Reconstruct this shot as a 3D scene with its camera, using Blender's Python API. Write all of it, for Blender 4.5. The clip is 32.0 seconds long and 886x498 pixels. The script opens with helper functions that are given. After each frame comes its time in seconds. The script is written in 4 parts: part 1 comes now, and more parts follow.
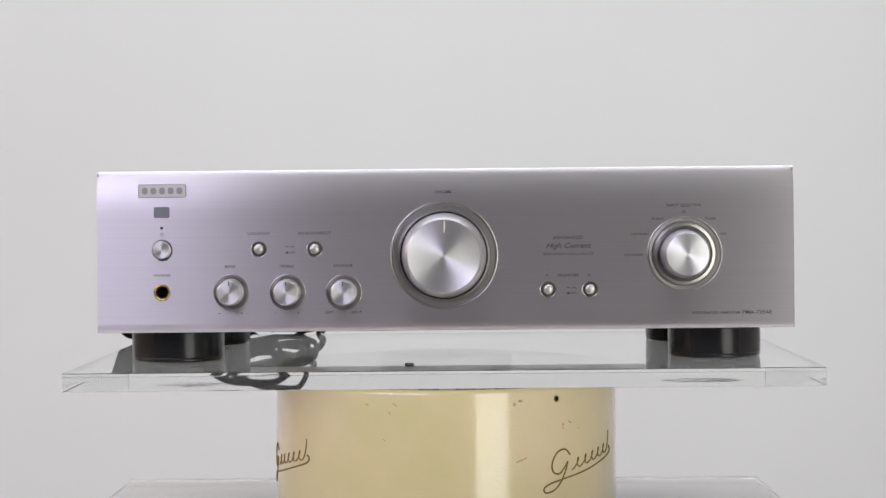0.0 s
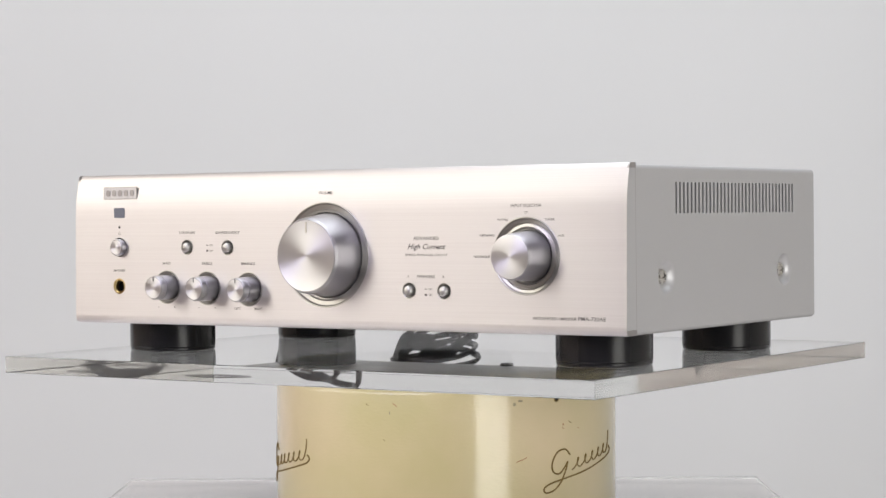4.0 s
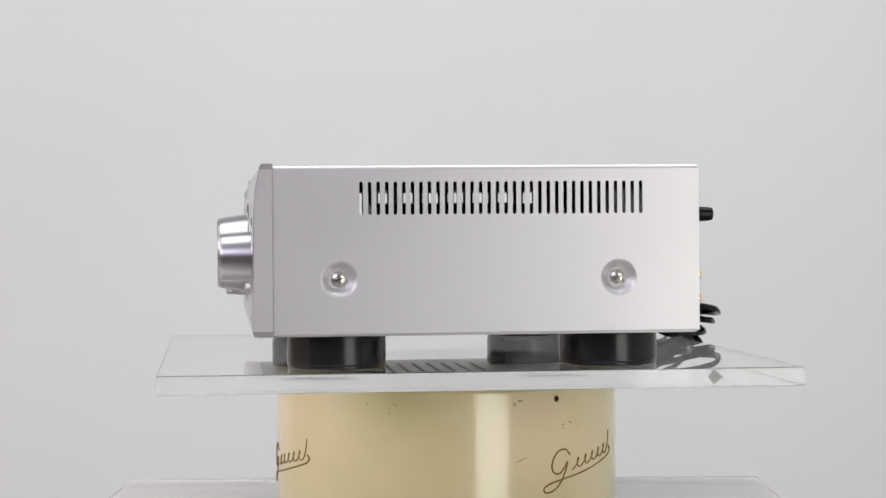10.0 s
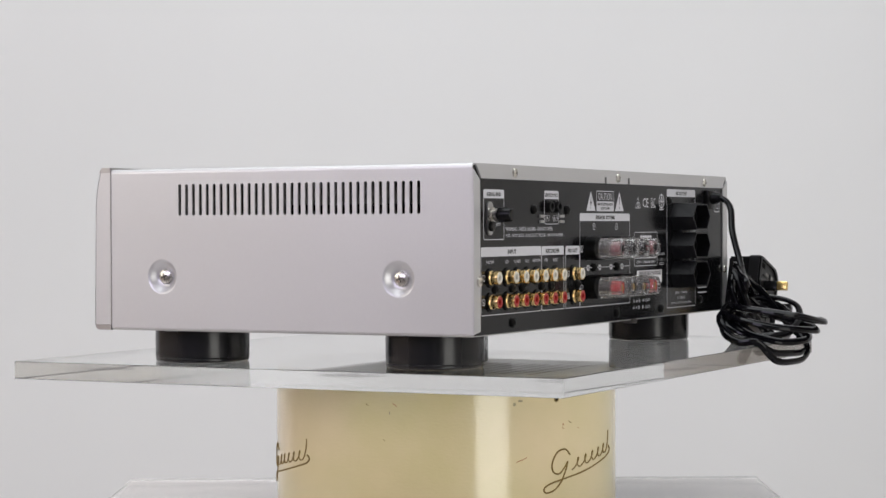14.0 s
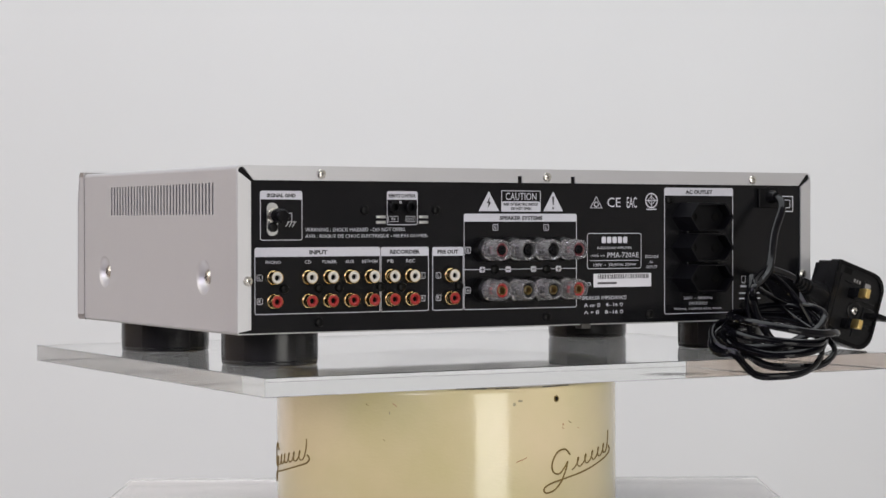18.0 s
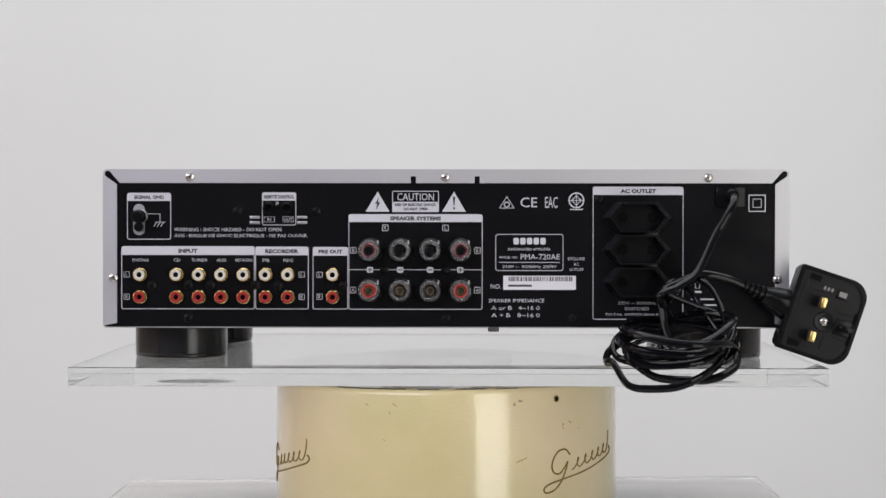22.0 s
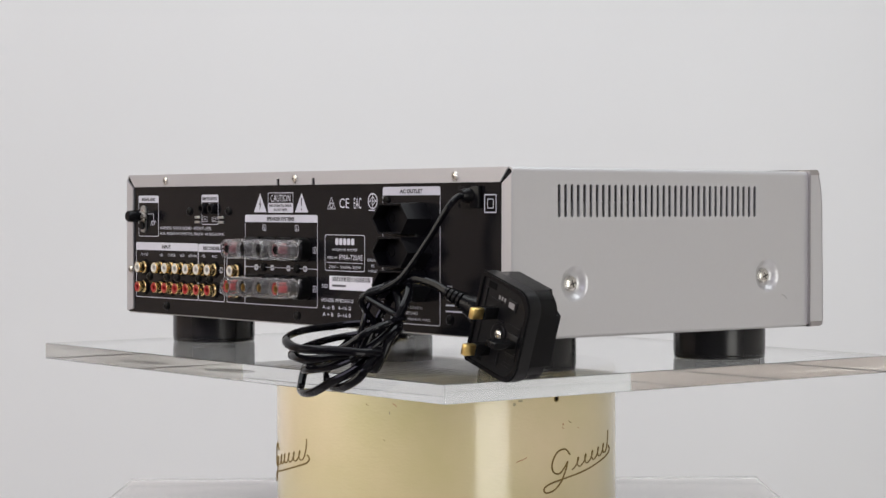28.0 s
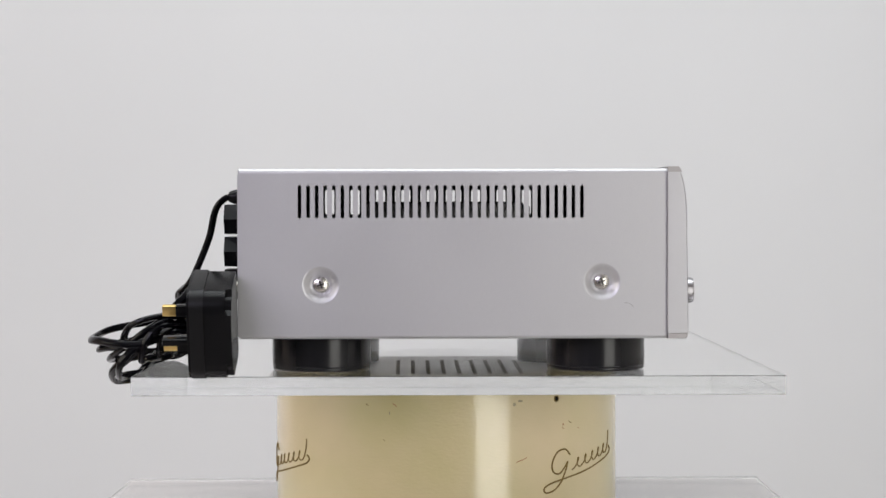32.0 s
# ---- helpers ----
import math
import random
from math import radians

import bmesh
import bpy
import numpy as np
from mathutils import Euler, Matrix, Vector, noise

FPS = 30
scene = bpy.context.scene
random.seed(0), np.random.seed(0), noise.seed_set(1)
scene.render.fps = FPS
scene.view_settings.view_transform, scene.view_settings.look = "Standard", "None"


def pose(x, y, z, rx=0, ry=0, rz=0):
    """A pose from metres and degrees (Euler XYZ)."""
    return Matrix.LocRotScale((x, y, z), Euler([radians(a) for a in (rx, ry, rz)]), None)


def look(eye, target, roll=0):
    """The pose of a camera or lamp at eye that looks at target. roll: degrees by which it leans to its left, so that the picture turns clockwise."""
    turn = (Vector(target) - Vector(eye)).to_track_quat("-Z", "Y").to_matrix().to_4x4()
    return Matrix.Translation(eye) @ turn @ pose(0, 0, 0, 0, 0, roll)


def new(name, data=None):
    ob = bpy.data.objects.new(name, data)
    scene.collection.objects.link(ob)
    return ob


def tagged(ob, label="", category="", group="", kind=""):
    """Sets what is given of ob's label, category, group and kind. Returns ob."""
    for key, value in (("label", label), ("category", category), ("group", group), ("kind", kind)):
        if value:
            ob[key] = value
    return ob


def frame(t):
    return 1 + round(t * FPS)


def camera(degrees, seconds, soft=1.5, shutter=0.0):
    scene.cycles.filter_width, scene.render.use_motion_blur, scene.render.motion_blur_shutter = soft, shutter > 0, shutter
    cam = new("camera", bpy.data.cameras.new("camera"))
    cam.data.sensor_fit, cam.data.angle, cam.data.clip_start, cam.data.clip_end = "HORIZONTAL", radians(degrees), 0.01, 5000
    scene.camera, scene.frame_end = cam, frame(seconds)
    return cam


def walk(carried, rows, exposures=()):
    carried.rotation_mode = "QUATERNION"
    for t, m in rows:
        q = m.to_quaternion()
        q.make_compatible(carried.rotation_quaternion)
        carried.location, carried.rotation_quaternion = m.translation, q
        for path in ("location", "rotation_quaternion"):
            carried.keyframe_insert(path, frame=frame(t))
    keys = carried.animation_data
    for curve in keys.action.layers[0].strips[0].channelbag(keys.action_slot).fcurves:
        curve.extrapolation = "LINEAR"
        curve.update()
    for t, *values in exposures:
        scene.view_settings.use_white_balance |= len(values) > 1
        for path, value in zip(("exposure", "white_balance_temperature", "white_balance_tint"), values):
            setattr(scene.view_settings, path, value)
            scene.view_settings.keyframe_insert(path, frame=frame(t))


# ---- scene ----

MM = 0.001
EYE_Z = 1.2          # height of the lens above the floor
PLATE_DROP = 0.0925  # the turning plate's top lies this far below the lens

# ---------------------------------------------------------------- camera
cam = camera(23.8, 32.0, soft=1.5)
eye = (0.0, -1.4434, EYE_Z)
aim = look(eye, (-0.002965, 0.0, EYE_Z - 0.02389), roll=-0.2476)
walk(cam, [(0.0, aim), (32.0, aim)])

# ---------------------------------------------------------------- world and lights
world = bpy.data.worlds.new("studio_world")
scene.world = world
world.use_nodes = True
world.node_tree.nodes["Background"].inputs["Color"].default_value = (0.8, 0.85, 0.9, 1)
world.node_tree.nodes["Background"].inputs["Strength"].default_value = 0.3
scene.view_settings.exposure = 0.0


def lamp(name, at, to, size, power, colour):
    data = bpy.data.lights.new(name, "AREA")
    data.shape, data.size, data.size_y = "RECTANGLE", size[0], size[1]
    data.energy, data.color = power, colour
    ob = new(name, data)
    ob.matrix_world = look(at, to)
    return ob


lamp("strip_softbox", (0.87, -1.56, 1.15), (0, 0, 1.12), (0.66, 1.5), 11.3, (1.0, 0.985, 0.93))
lamp("violet_softbox", (-1.20, -1.91, 2.07), (0, 0, 1.15), (1.78, 0.80), 21.2, (0.83, 0.785, 1.0))
lamp("warm_softbox", (-1.82, -0.48, 1.8), (0, 0.3, 1.1), (1.30, 0.9), 10.3, (1.0, 0.96, 0.85))
# unseen overhead fill, added to brighten the backdrop evenly
lamp("added_overhead_fill", (0.02, -0.04, 2.8), (0.02, 0.1, 0), (2.4, 1.3), 33.2, (0.876, 0.922, 0.945))

# ---------------------------------------------------------------- materials


class Mat:
    """A small builder of node materials."""

    def __init__(self, name, colour, rough=0.5, metal=0.0):
        self.m = bpy.data.materials.new(name)
        self.m.use_nodes = True
        self.t = self.m.node_tree
        self.b = self.t.nodes["Principled BSDF"]
        self.b.inputs["Base Color"].default_value = (*colour, 1)
        self.b.inputs["Roughness"].default_value = rough
        self.b.inputs["Metallic"].default_value = metal
        self.colour = colour

    def set(self, **kw):
        for key, value in kw.items():
            self.b.inputs[key.replace("_", " ")].default_value = value
        return self

    def node(self, kind, **kw):
        n = self.t.nodes.new(kind)
        for key, value in kw.items():
            if key in n.inputs:
                n.inputs[key].default_value = value
        return n

    def link(self, a, b):
        self.t.links.new(a, b)

    def noise(self, scale, stretch=(1, 1, 1), detail=3.0):
        co = self.node("ShaderNodeTexCoord")
        mp = self.node("ShaderNodeMapping")
        mp.inputs["Scale"].default_value = stretch
        n = self.node("ShaderNodeTexNoise", Scale=scale, Detail=detail)
        self.link(co.outputs["Object"], mp.inputs["Vector"])
        self.link(mp.outputs["Vector"], n.inputs["Vector"])
        return n.outputs["Fac"]

    def vary(self, fac, low, high, socket="Base Color"):
        """Colour or roughness between two values by a noise."""
        r = self.node("ShaderNodeMapRange")
        r.inputs["From Min"].default_value, r.inputs["From Max"].default_value = 0.3, 0.7
        self.link(fac, r.inputs["Value"])
        if socket == "Base Color":
            mix = self.node("ShaderNodeMix")
            mix.data_type = "RGBA"
            mix.inputs[6].default_value, mix.inputs[7].default_value = (*low, 1), (*high, 1)
            self.link(r.outputs["Result"], mix.inputs[0])
            self.link(mix.outputs[2], self.b.inputs[socket])
        else:
            r.inputs["To Min"].default_value, r.inputs["To Max"].default_value = low, high
            self.link(r.outputs["Result"], self.b.inputs[socket])
        return self

    def bump(self, fac, strength, distance):
        n = self.node("ShaderNodeBump", Strength=strength, Distance=distance)
        self.link(fac, n.inputs["Height"])
        self.link(n.outputs["Normal"], self.b.inputs["Normal"])
        return self

    def grain(self, amount):
        """Brushed or turned metal: the u of the mesh's map runs across the grooves."""
        t = self.node("ShaderNodeTangent")
        t.direction_type, t.uv_map = "UV_MAP", "uv"
        self.link(t.outputs["Tangent"], self.b.inputs["Tangent"])
        self.b.inputs["Anisotropic"].default_value = amount
        return self


wall_m = Mat("wall_paint", (0.78, 0.79, 0.79), 0.9)
wall_m.vary(wall_m.noise(1.3), (0.76, 0.77, 0.77), (0.80, 0.81, 0.81)).bump(wall_m.noise(900), 0.08, 0.001)
room_m = Mat("dark_wall_paint", (0.29, 0.285, 0.30), 0.9)
room_m.vary(room_m.noise(2.0), (0.225, 0.22, 0.235), (0.265, 0.26, 0.275))
brown_m = Mat("brown_wall_paint", (0.64, 0.54, 0.47), 0.9)
brown_m.vary(brown_m.noise(2.0), (0.60, 0.485, 0.405), (0.68, 0.565, 0.485))
beige_m = Mat("beige_wall_paint", (0.86, 0.835, 0.77), 0.9)
beige_m.vary(beige_m.noise(2.0), (0.84, 0.815, 0.75), (0.88, 0.855, 0.79))
floor_m = Mat("floor_vinyl", (0.44, 0.395, 0.36), 0.6)
floor_m.vary(floor_m.noise(5.0), (0.42, 0.39, 0.365), (0.50, 0.47, 0.445))
table_m = Mat("table_laminate", (0.64, 0.60, 0.59), 0.5)
table_m.vary(table_m.noise(30), (0.70, 0.655, 0.64), (0.76, 0.715, 0.70))

panel_m = Mat("brushed_aluminium", (0.70, 0.66, 0.68), 0.32, 1.0).grain(0.96)
panel_m.vary(panel_m.noise(1.0, (5, 5, 1700), 4.0), (0.670, 0.642, 0.664), (0.706, 0.680, 0.702))
panel_m.vary(panel_m.noise(1.0, (8, 8, 700), 3.0), 0.31, 0.335, "Roughness")
edge_m = Mat("cut_aluminium", (0.70, 0.69, 0.68), 0.4, 0.5)
edge_m.vary(edge_m.noise(900), 0.385, 0.415, "Roughness")
lip_m = Mat("dull_aluminium", (0.42, 0.40, 0.40), 0.42, 1.0)
lip_m.vary(lip_m.noise(300), 0.36, 0.5, "Roughness")
# knob flanks: shade put into the colour, darker than the faces below
knob_m = Mat("shaded_turned_aluminium", (0.46, 0.45, 0.47), 0.37, 1.0).grain(0.75)
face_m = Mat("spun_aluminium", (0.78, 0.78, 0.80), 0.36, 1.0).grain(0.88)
button_m = Mat("satin_aluminium", (0.52, 0.51, 0.49), 0.42, 1.0)
ring_m = Mat("ring_aluminium", (0.46, 0.45, 0.43), 0.30, 1.0).grain(0.4)
cover_m = Mat("silver_paint", (0.58, 0.57, 0.57), 0.40, 0.58)
cover_m.vary(cover_m.noise(3500, detail=1.0), (0.546, 0.544, 0.554), (0.584, 0.582, 0.592)).vary(cover_m.noise(14), 0.37, 0.44, "Roughness")
scuff_m = Mat("scuffed_paint", (0.34, 0.33, 0.33), 0.5, 0.5)
black_m = Mat("black_panel_paint", (0.006, 0.006, 0.007), 0.2)
black_m.set(Specular_IOR_Level=0.22).vary(black_m.noise(60), 0.14, 0.20, "Roughness").bump(black_m.noise(2500), 0.05, 0.0004)
foot_m = Mat("black_foot_plastic", (0.010, 0.010, 0.011), 0.22)
foot_m.vary(foot_m.noise(80), 0.18, 0.26, "Roughness").set(Specular_IOR_Level=0.35)
plastic_m = Mat("black_plastic", (0.006, 0.006, 0.0065), 0.2)
plastic_m.vary(plastic_m.noise(300), 0.15, 0.20, "Roughness").set(Specular_IOR_Level=0.13)
face_plastic_m = Mat("satin_black_plastic", (0.008, 0.008, 0.0085), 0.33).set(Specular_IOR_Level=0.18)
face_plastic_m.bump(face_plastic_m.noise(1400), 0.12, 0.0003)
outlet_m = Mat("outlet_plastic", (0.005, 0.005, 0.006), 0.30).set(Specular_IOR_Level=0.11)
outlet_m.vary(outlet_m.noise(200), 0.28, 0.36, "Roughness")
slot_m = Mat("slot_grey", (0.25, 0.24, 0.23), 0.6)
hole_m = Mat("dark_cavity", (0.004, 0.004, 0.004), 0.8).set(Specular_IOR_Level=0.1)
cord_m = Mat("black_pvc", (0.003, 0.003, 0.004), 0.17)
cord_m.vary(cord_m.noise(120), 0.06, 0.11, "Roughness").set(Specular_IOR_Level=0.17)
print_m = Mat("white_print", (0.62, 0.62, 0.66), 0.6)
print_m.vary(print_m.noise(900), (0.57, 0.57, 0.61), (0.61, 0.61, 0.65))
ink_m = Mat("grey_ink", (0.035, 0.03, 0.035), 0.7)
ink_m.vary(ink_m.noise(900), (0.05, 0.045, 0.05), (0.075, 0.068, 0.075))
dark_ink_m = Mat("black_ink", (0.02, 0.02, 0.022), 0.6)
steel_m = Mat("screw_steel", (0.62, 0.60, 0.56), 0.25, 1.0)
steel_m.vary(steel_m.noise(500), 0.2, 0.34, "Roughness")
slot_steel_m = Mat("screw_slot_steel", (0.10, 0.095, 0.09), 0.45, 1.0)
black_screw_m = Mat("black_screw", (0.004, 0.004, 0.004), 0.28).set(Specular_IOR_Level=0.14)
gold_m = Mat("gold_plate", (0.72, 0.53, 0.24), 0.2, 1.0)
gold_m.vary(gold_m.noise(300), 0.15, 0.27, "Roughness")
bronze_m = Mat("dull_gold", (0.50, 0.36, 0.16), 0.3, 1.0)
brass_m = Mat("brass_pin", (0.80, 0.58, 0.22), 0.3, 1.0)
white_m = Mat("white_insert", (0.66, 0.63, 0.55), 0.45)
red_m = Mat("red_insert", (0.33, 0.012, 0.010), 0.4)
dark_red_m = Mat("dark_red_plastic", (0.13, 0.018, 0.024), 0.35)
lens_m = Mat("sensor_window", (0.19, 0.20, 0.23), 0.15)
zinc_m = Mat("zinc_plate", (0.45, 0.45, 0.45), 0.42, 1.0)
zinc_m.vary(zinc_m.noise(40), 0.34, 0.5, "Roughness")
clear_m = Mat("clear_plastic", (0.86, 0.84, 0.84), 0.07).set(IOR=1.46, Transmission_Weight=0.96)
acrylic_m = Mat("acrylic", (0.975, 0.985, 0.975), 0.0).set(IOR=1.49, Transmission_Weight=1.0)
edge_acrylic_m = Mat("sawn_acrylic_edge", (0.96, 0.975, 0.96), 0.06).set(IOR=1.49, Transmission_Weight=0.84)
edge_acrylic_m.vary(edge_acrylic_m.noise(25), 0.04, 0.08, "Roughness")
polished_edge_m = Mat("polished_acrylic_edge", (0.97, 0.98, 0.97), 0.02).set(IOR=1.49, Transmission_Weight=0.96)
polished_edge_m.vary(polished_edge_m.noise(25), 0.015, 0.04, "Roughness")
paper_m = Mat("label_paper", (0.72, 0.71, 0.74), 0.6)
cream_m = Mat("cream_lacquer", (0.57, 0.47, 0.235), 0.35).set(Coat_Weight=1.0, Coat_Roughness=0.075, Coat_IOR=1.65)
cream_m.vary(cream_m.noise(11, detail=5.0), (0.55, 0.485, 0.235), (0.68, 0.555, 0.335)).bump(cream_m.noise(300, (1, 1, 2.2), detail=3.0), 0.30, 0.0004)
cream_m.link(cream_m.b.inputs["Normal"].links[0].from_socket, cream_m.b.inputs["Coat Normal"])
olive_m = Mat("olive_ink", (0.19, 0.13, 0.04), 0.6).set(Specular_IOR_Level=0.15)
stain_m = Mat("grey_stain", (0.30, 0.26, 0.15), 0.5)
rust_m = Mat("rust_mark", (0.30, 0.09, 0.03), 0.7)

# ---------------------------------------------------------------- mesh helpers


def part(name, bm, material, parent, label="", smooth=True):
    """One mesh object under a thing or a part."""
    me = bpy.data.meshes.new(name)
    bm.to_mesh(me)
    bm.free()
    me.materials.append(material.m)
    if smooth:
        me.polygons.foreach_set("use_smooth", [True] * len(me.polygons))
        me.set_sharp_from_angle(angle=radians(24))
    ob = new(name, me)
    ob.parent = parent
    if label:
        tagged(ob, label)
    return ob


def empty(name, label, category, group=""):
    ob = new(name)
    ob.empty_display_size = 0.05
    return tagged(ob, label, category, group)


def box(bm, x0, x1, y0, y1, z0, z1, bevel=0.0, m=None, segments=2):
    r = bmesh.ops.create_cube(bm, size=1.0)
    vs = r["verts"]
    for v in vs:
        v.co = Vector((x0 + (v.co.x + 0.5) * (x1 - x0), y0 + (v.co.y + 0.5) * (y1 - y0), z0 + (v.co.z + 0.5) * (z1 - z0)))
    if bevel:
        es = list({e for v in vs for e in v.link_edges})
        r = bmesh.ops.bevel(bm, geom=es, offset=bevel, segments=segments, affect="EDGES", profile=0.5)
        vs = list({v for f in r["faces"] for v in f.verts} | {v for v in vs if v.is_valid})
    if m is not None:
        bmesh.ops.transform(bm, matrix=m, verts=vs)
    return bm


FACES = {"front": ((1, 0, 0), (0, -1, 0)), "rear": ((-1, 0, 0), (0, 1, 0)), "right": ((0, 1, 0), (1, 0, 0)), "left": ((0, -1, 0), (-1, 0, 0))}


def on(face, across, up, depth):
    """Local x to the viewer's right, y up, z out of a face. across: x on front and rear, y on the sides; depth: where the face lies."""
    ax, out = FACES[face]
    at = (across, depth, up) if face in ("front", "rear") else (depth, across, up)
    m = Matrix((ax, (0, 0, 1), out)).transposed().to_4x4()
    m.translation = at
    return m


def lathe(bm, profile, m, seg=40, cap=True):
    """Turn (radius, height) points about local z; u runs along the profile."""
    uv = bm.loops.layers.uv["uv"]
    rings, length, lens = [], 0.0, []
    for k, (r, h) in enumerate(profile):
        if k:
            length += math.hypot(r - profile[k - 1][0], h - profile[k - 1][1])
        lens.append(length)
        if r < 1e-7:
            rings.append([bm.verts.new(m @ Vector((0, 0, h)))])
        else:
            rings.append([bm.verts.new(m @ Vector((r * math.cos(a), r * math.sin(a), h))) for a in [2 * math.pi * i / seg for i in range(seg)]])
    for k in range(len(rings) - 1):
        a, b = rings[k], rings[k + 1]
        for i in range(seg):
            j = (i + 1) % seg
            if len(a) == 1 and len(b) == 1:
                continue
            if len(b) == 1:
                f, us = bm.faces.new((a[i], a[j], b[0])), (0, 0, 1)
            elif len(a) == 1:
                f, us = bm.faces.new((a[0], b[j], b[i])), (0, 1, 1)
            else:
                f, us = bm.faces.new((a[i], a[j], b[j], b[i])), (0, 0, 1, 1)
            vs = (i, i + 1, i + 1, i) if len(us) == 4 else ((i, i + 1, i + 0.5) if len(b) == 1 else (i + 0.5, i + 1, i))
            for lp, u, v in zip(f.loops, us, vs):
                lp[uv].uv = ((lens[k] + u * (lens[k + 1] - lens[k])) * 20, v / seg)
    if cap and len(rings[-1]) > 1:
        bm.faces.new(rings[-1])
    return bm


def fresh():
    bm = bmesh.new()
    bm.loops.layers.uv.new("uv")
    return bm


def turned(name, profile, m, material, parent, label="", seg=40, cap=True):
    return part(name, lathe(fresh(), profile, m, seg, cap), material, parent, label)


def plate2d(bm, points, m, thick):
    """A flat outline of (x, y) points, drawn up by thick."""
    low = [bm.verts.new(m @ Vector((x, y, 0))) for x, y in points]
    top = [bm.verts.new(m @ Vector((x, y, thick))) for x, y in points]
    bm.faces.new(top)
    for i in range(len(points)):
        j = (i + 1) % len(points)
        bm.faces.new((low[i], low[j], top[j], top[i]))
    return bm


def round_rect(w, h, r, n=5, lower=True):
    """Corner points of a rounded rectangle about the origin."""
    pts = []
    for cx, cy, a0, rr in ((w / 2 - r, h / 2 - r, 0, r), (-w / 2 + r, h / 2 - r, 90, r), (-w / 2 + r, -h / 2 + r, 180, r), (w / 2 - r, -h / 2 + r, 270, r)):
        if not lower and a0 >= 180:
            pts.append((math.copysign(w / 2, cx), -h / 2))
            continue
        for i in range(n):
            a = radians(a0 + 90 * i / (n - 1))
            pts.append((cx + rr * math.cos(a), cy + rr * math.sin(a)))
    return pts


def outline(bm, points, m, width, thick):
    """A closed line of that width along (x, y) points."""
    n = len(points)
    inner, outer = [], []
    for i in range(n):
        p, q, r = Vector(points[i - 1]), Vector(points[i]), Vector(points[(i + 1) % n])
        d = ((q - p).normalized() + (r - q).normalized()).normalized()
        k = Vector((d.y, -d.x)) * width / 2
        outer.append(bm.verts.new(m @ Vector((q.x + k.x, q.y + k.y, thick))))
        inner.append(bm.verts.new(m @ Vector((q.x - k.x, q.y - k.y, thick))))
    for i in range(n):
        j = (i + 1) % n
        bm.faces.new((outer[i], outer[j], inner[j], inner[i]))
    return bm


def tube(bm, path, radius, seg=8, flat=1.0):
    """A round or flattened cord along a path of points."""
    pts = [Vector(p) for p in path]
    up = Vector((0.21, 0.4, 0.9)).normalized()
    rings = []
    for i, p in enumerate(pts):
        d = (pts[min(i + 1, len(pts) - 1)] - pts[max(i - 1, 0)]).normalized()
        s = d.cross(up).normalized()
        up = s.cross(d).normalized()
        rings.append([bm.verts.new(p + s * (radius * math.cos(a)) + up * (radius * flat * math.sin(a))) for a in [2 * math.pi * k / seg for k in range(seg)]])
    for a, b in zip(rings, rings[1:]):
        for k in range(seg):
            j = (k + 1) % seg
            bm.faces.new((a[k], a[j], b[j], b[k]))
    bm.faces.new(list(reversed(rings[0])))
    bm.faces.new(rings[-1])
    return bm


def spline(points, n=8):
    """A smooth way through control points."""
    p = [Vector(q) for q in points]
    p = [p[0] * 2 - p[1]] + p + [p[-1] * 2 - p[-2]]
    out = []
    for i in range(1, len(p) - 2):
        for k in range(n):
            t = k / n
            out.append(0.5 * (2 * p[i] + (p[i + 1] - p[i - 1]) * t + (2 * p[i - 1] - 5 * p[i] + 4 * p[i + 1] - p[i + 2]) * t * t + (3 * p[i] - p[i - 1] - 3 * p[i + 1] + p[i + 2]) * t ** 3))
    out.append(p[-2])
    return out


def letters(body, m, parent, material, height, width=None, align="CENTER", shear=0.0, name="lettering", bold=0.012):
    """Flat letters in the built-in font, of that capital height and overall width, as a part."""
    curve = bpy.data.curves.new("type", "FONT")
    curve.body, curve.resolution_u, curve.shear, curve.offset = body, 2, shear, bold
    tmp = bpy.data.objects.new("type", curve)
    me = bpy.data.meshes.new_from_object(tmp)
    bpy.data.objects.remove(tmp)
    bpy.data.curves.remove(curve)
    co = np.empty(len(me.vertices) * 3)
    me.vertices.foreach_get("co", co)
    co = co.reshape(-1, 3)
    lo, hi = co.min(0), co.max(0)
    ky = height / (hi[1] - lo[1])
    kx = width / (hi[0] - lo[0]) if width else ky
    co[:, 1] = (co[:, 1] - (lo[1] + hi[1]) / 2) * ky
    co[:, 0] = (co[:, 0] - {"CENTER": (lo[0] + hi[0]) / 2, "LEFT": lo[0], "RIGHT": hi[0]}[align]) * kx
    co[:, 2] = 0
    me.vertices.foreach_set("co", co.ravel())
    me.transform(m)
    me.name = name
    me.materials.clear()
    me.materials.append(material.m)
    ob = new(name, me)
    ob.parent = parent
    return ob


# ---------------------------------------------------------------- the room
def slab(name, x0, x1, y0, y1, z0, z1, material, label):
    ob = part(name, box(bmesh.new(), x0, x1, y0, y1, z0, z1), material, None, smooth=False)
    return tagged(ob, label, kind="structure")


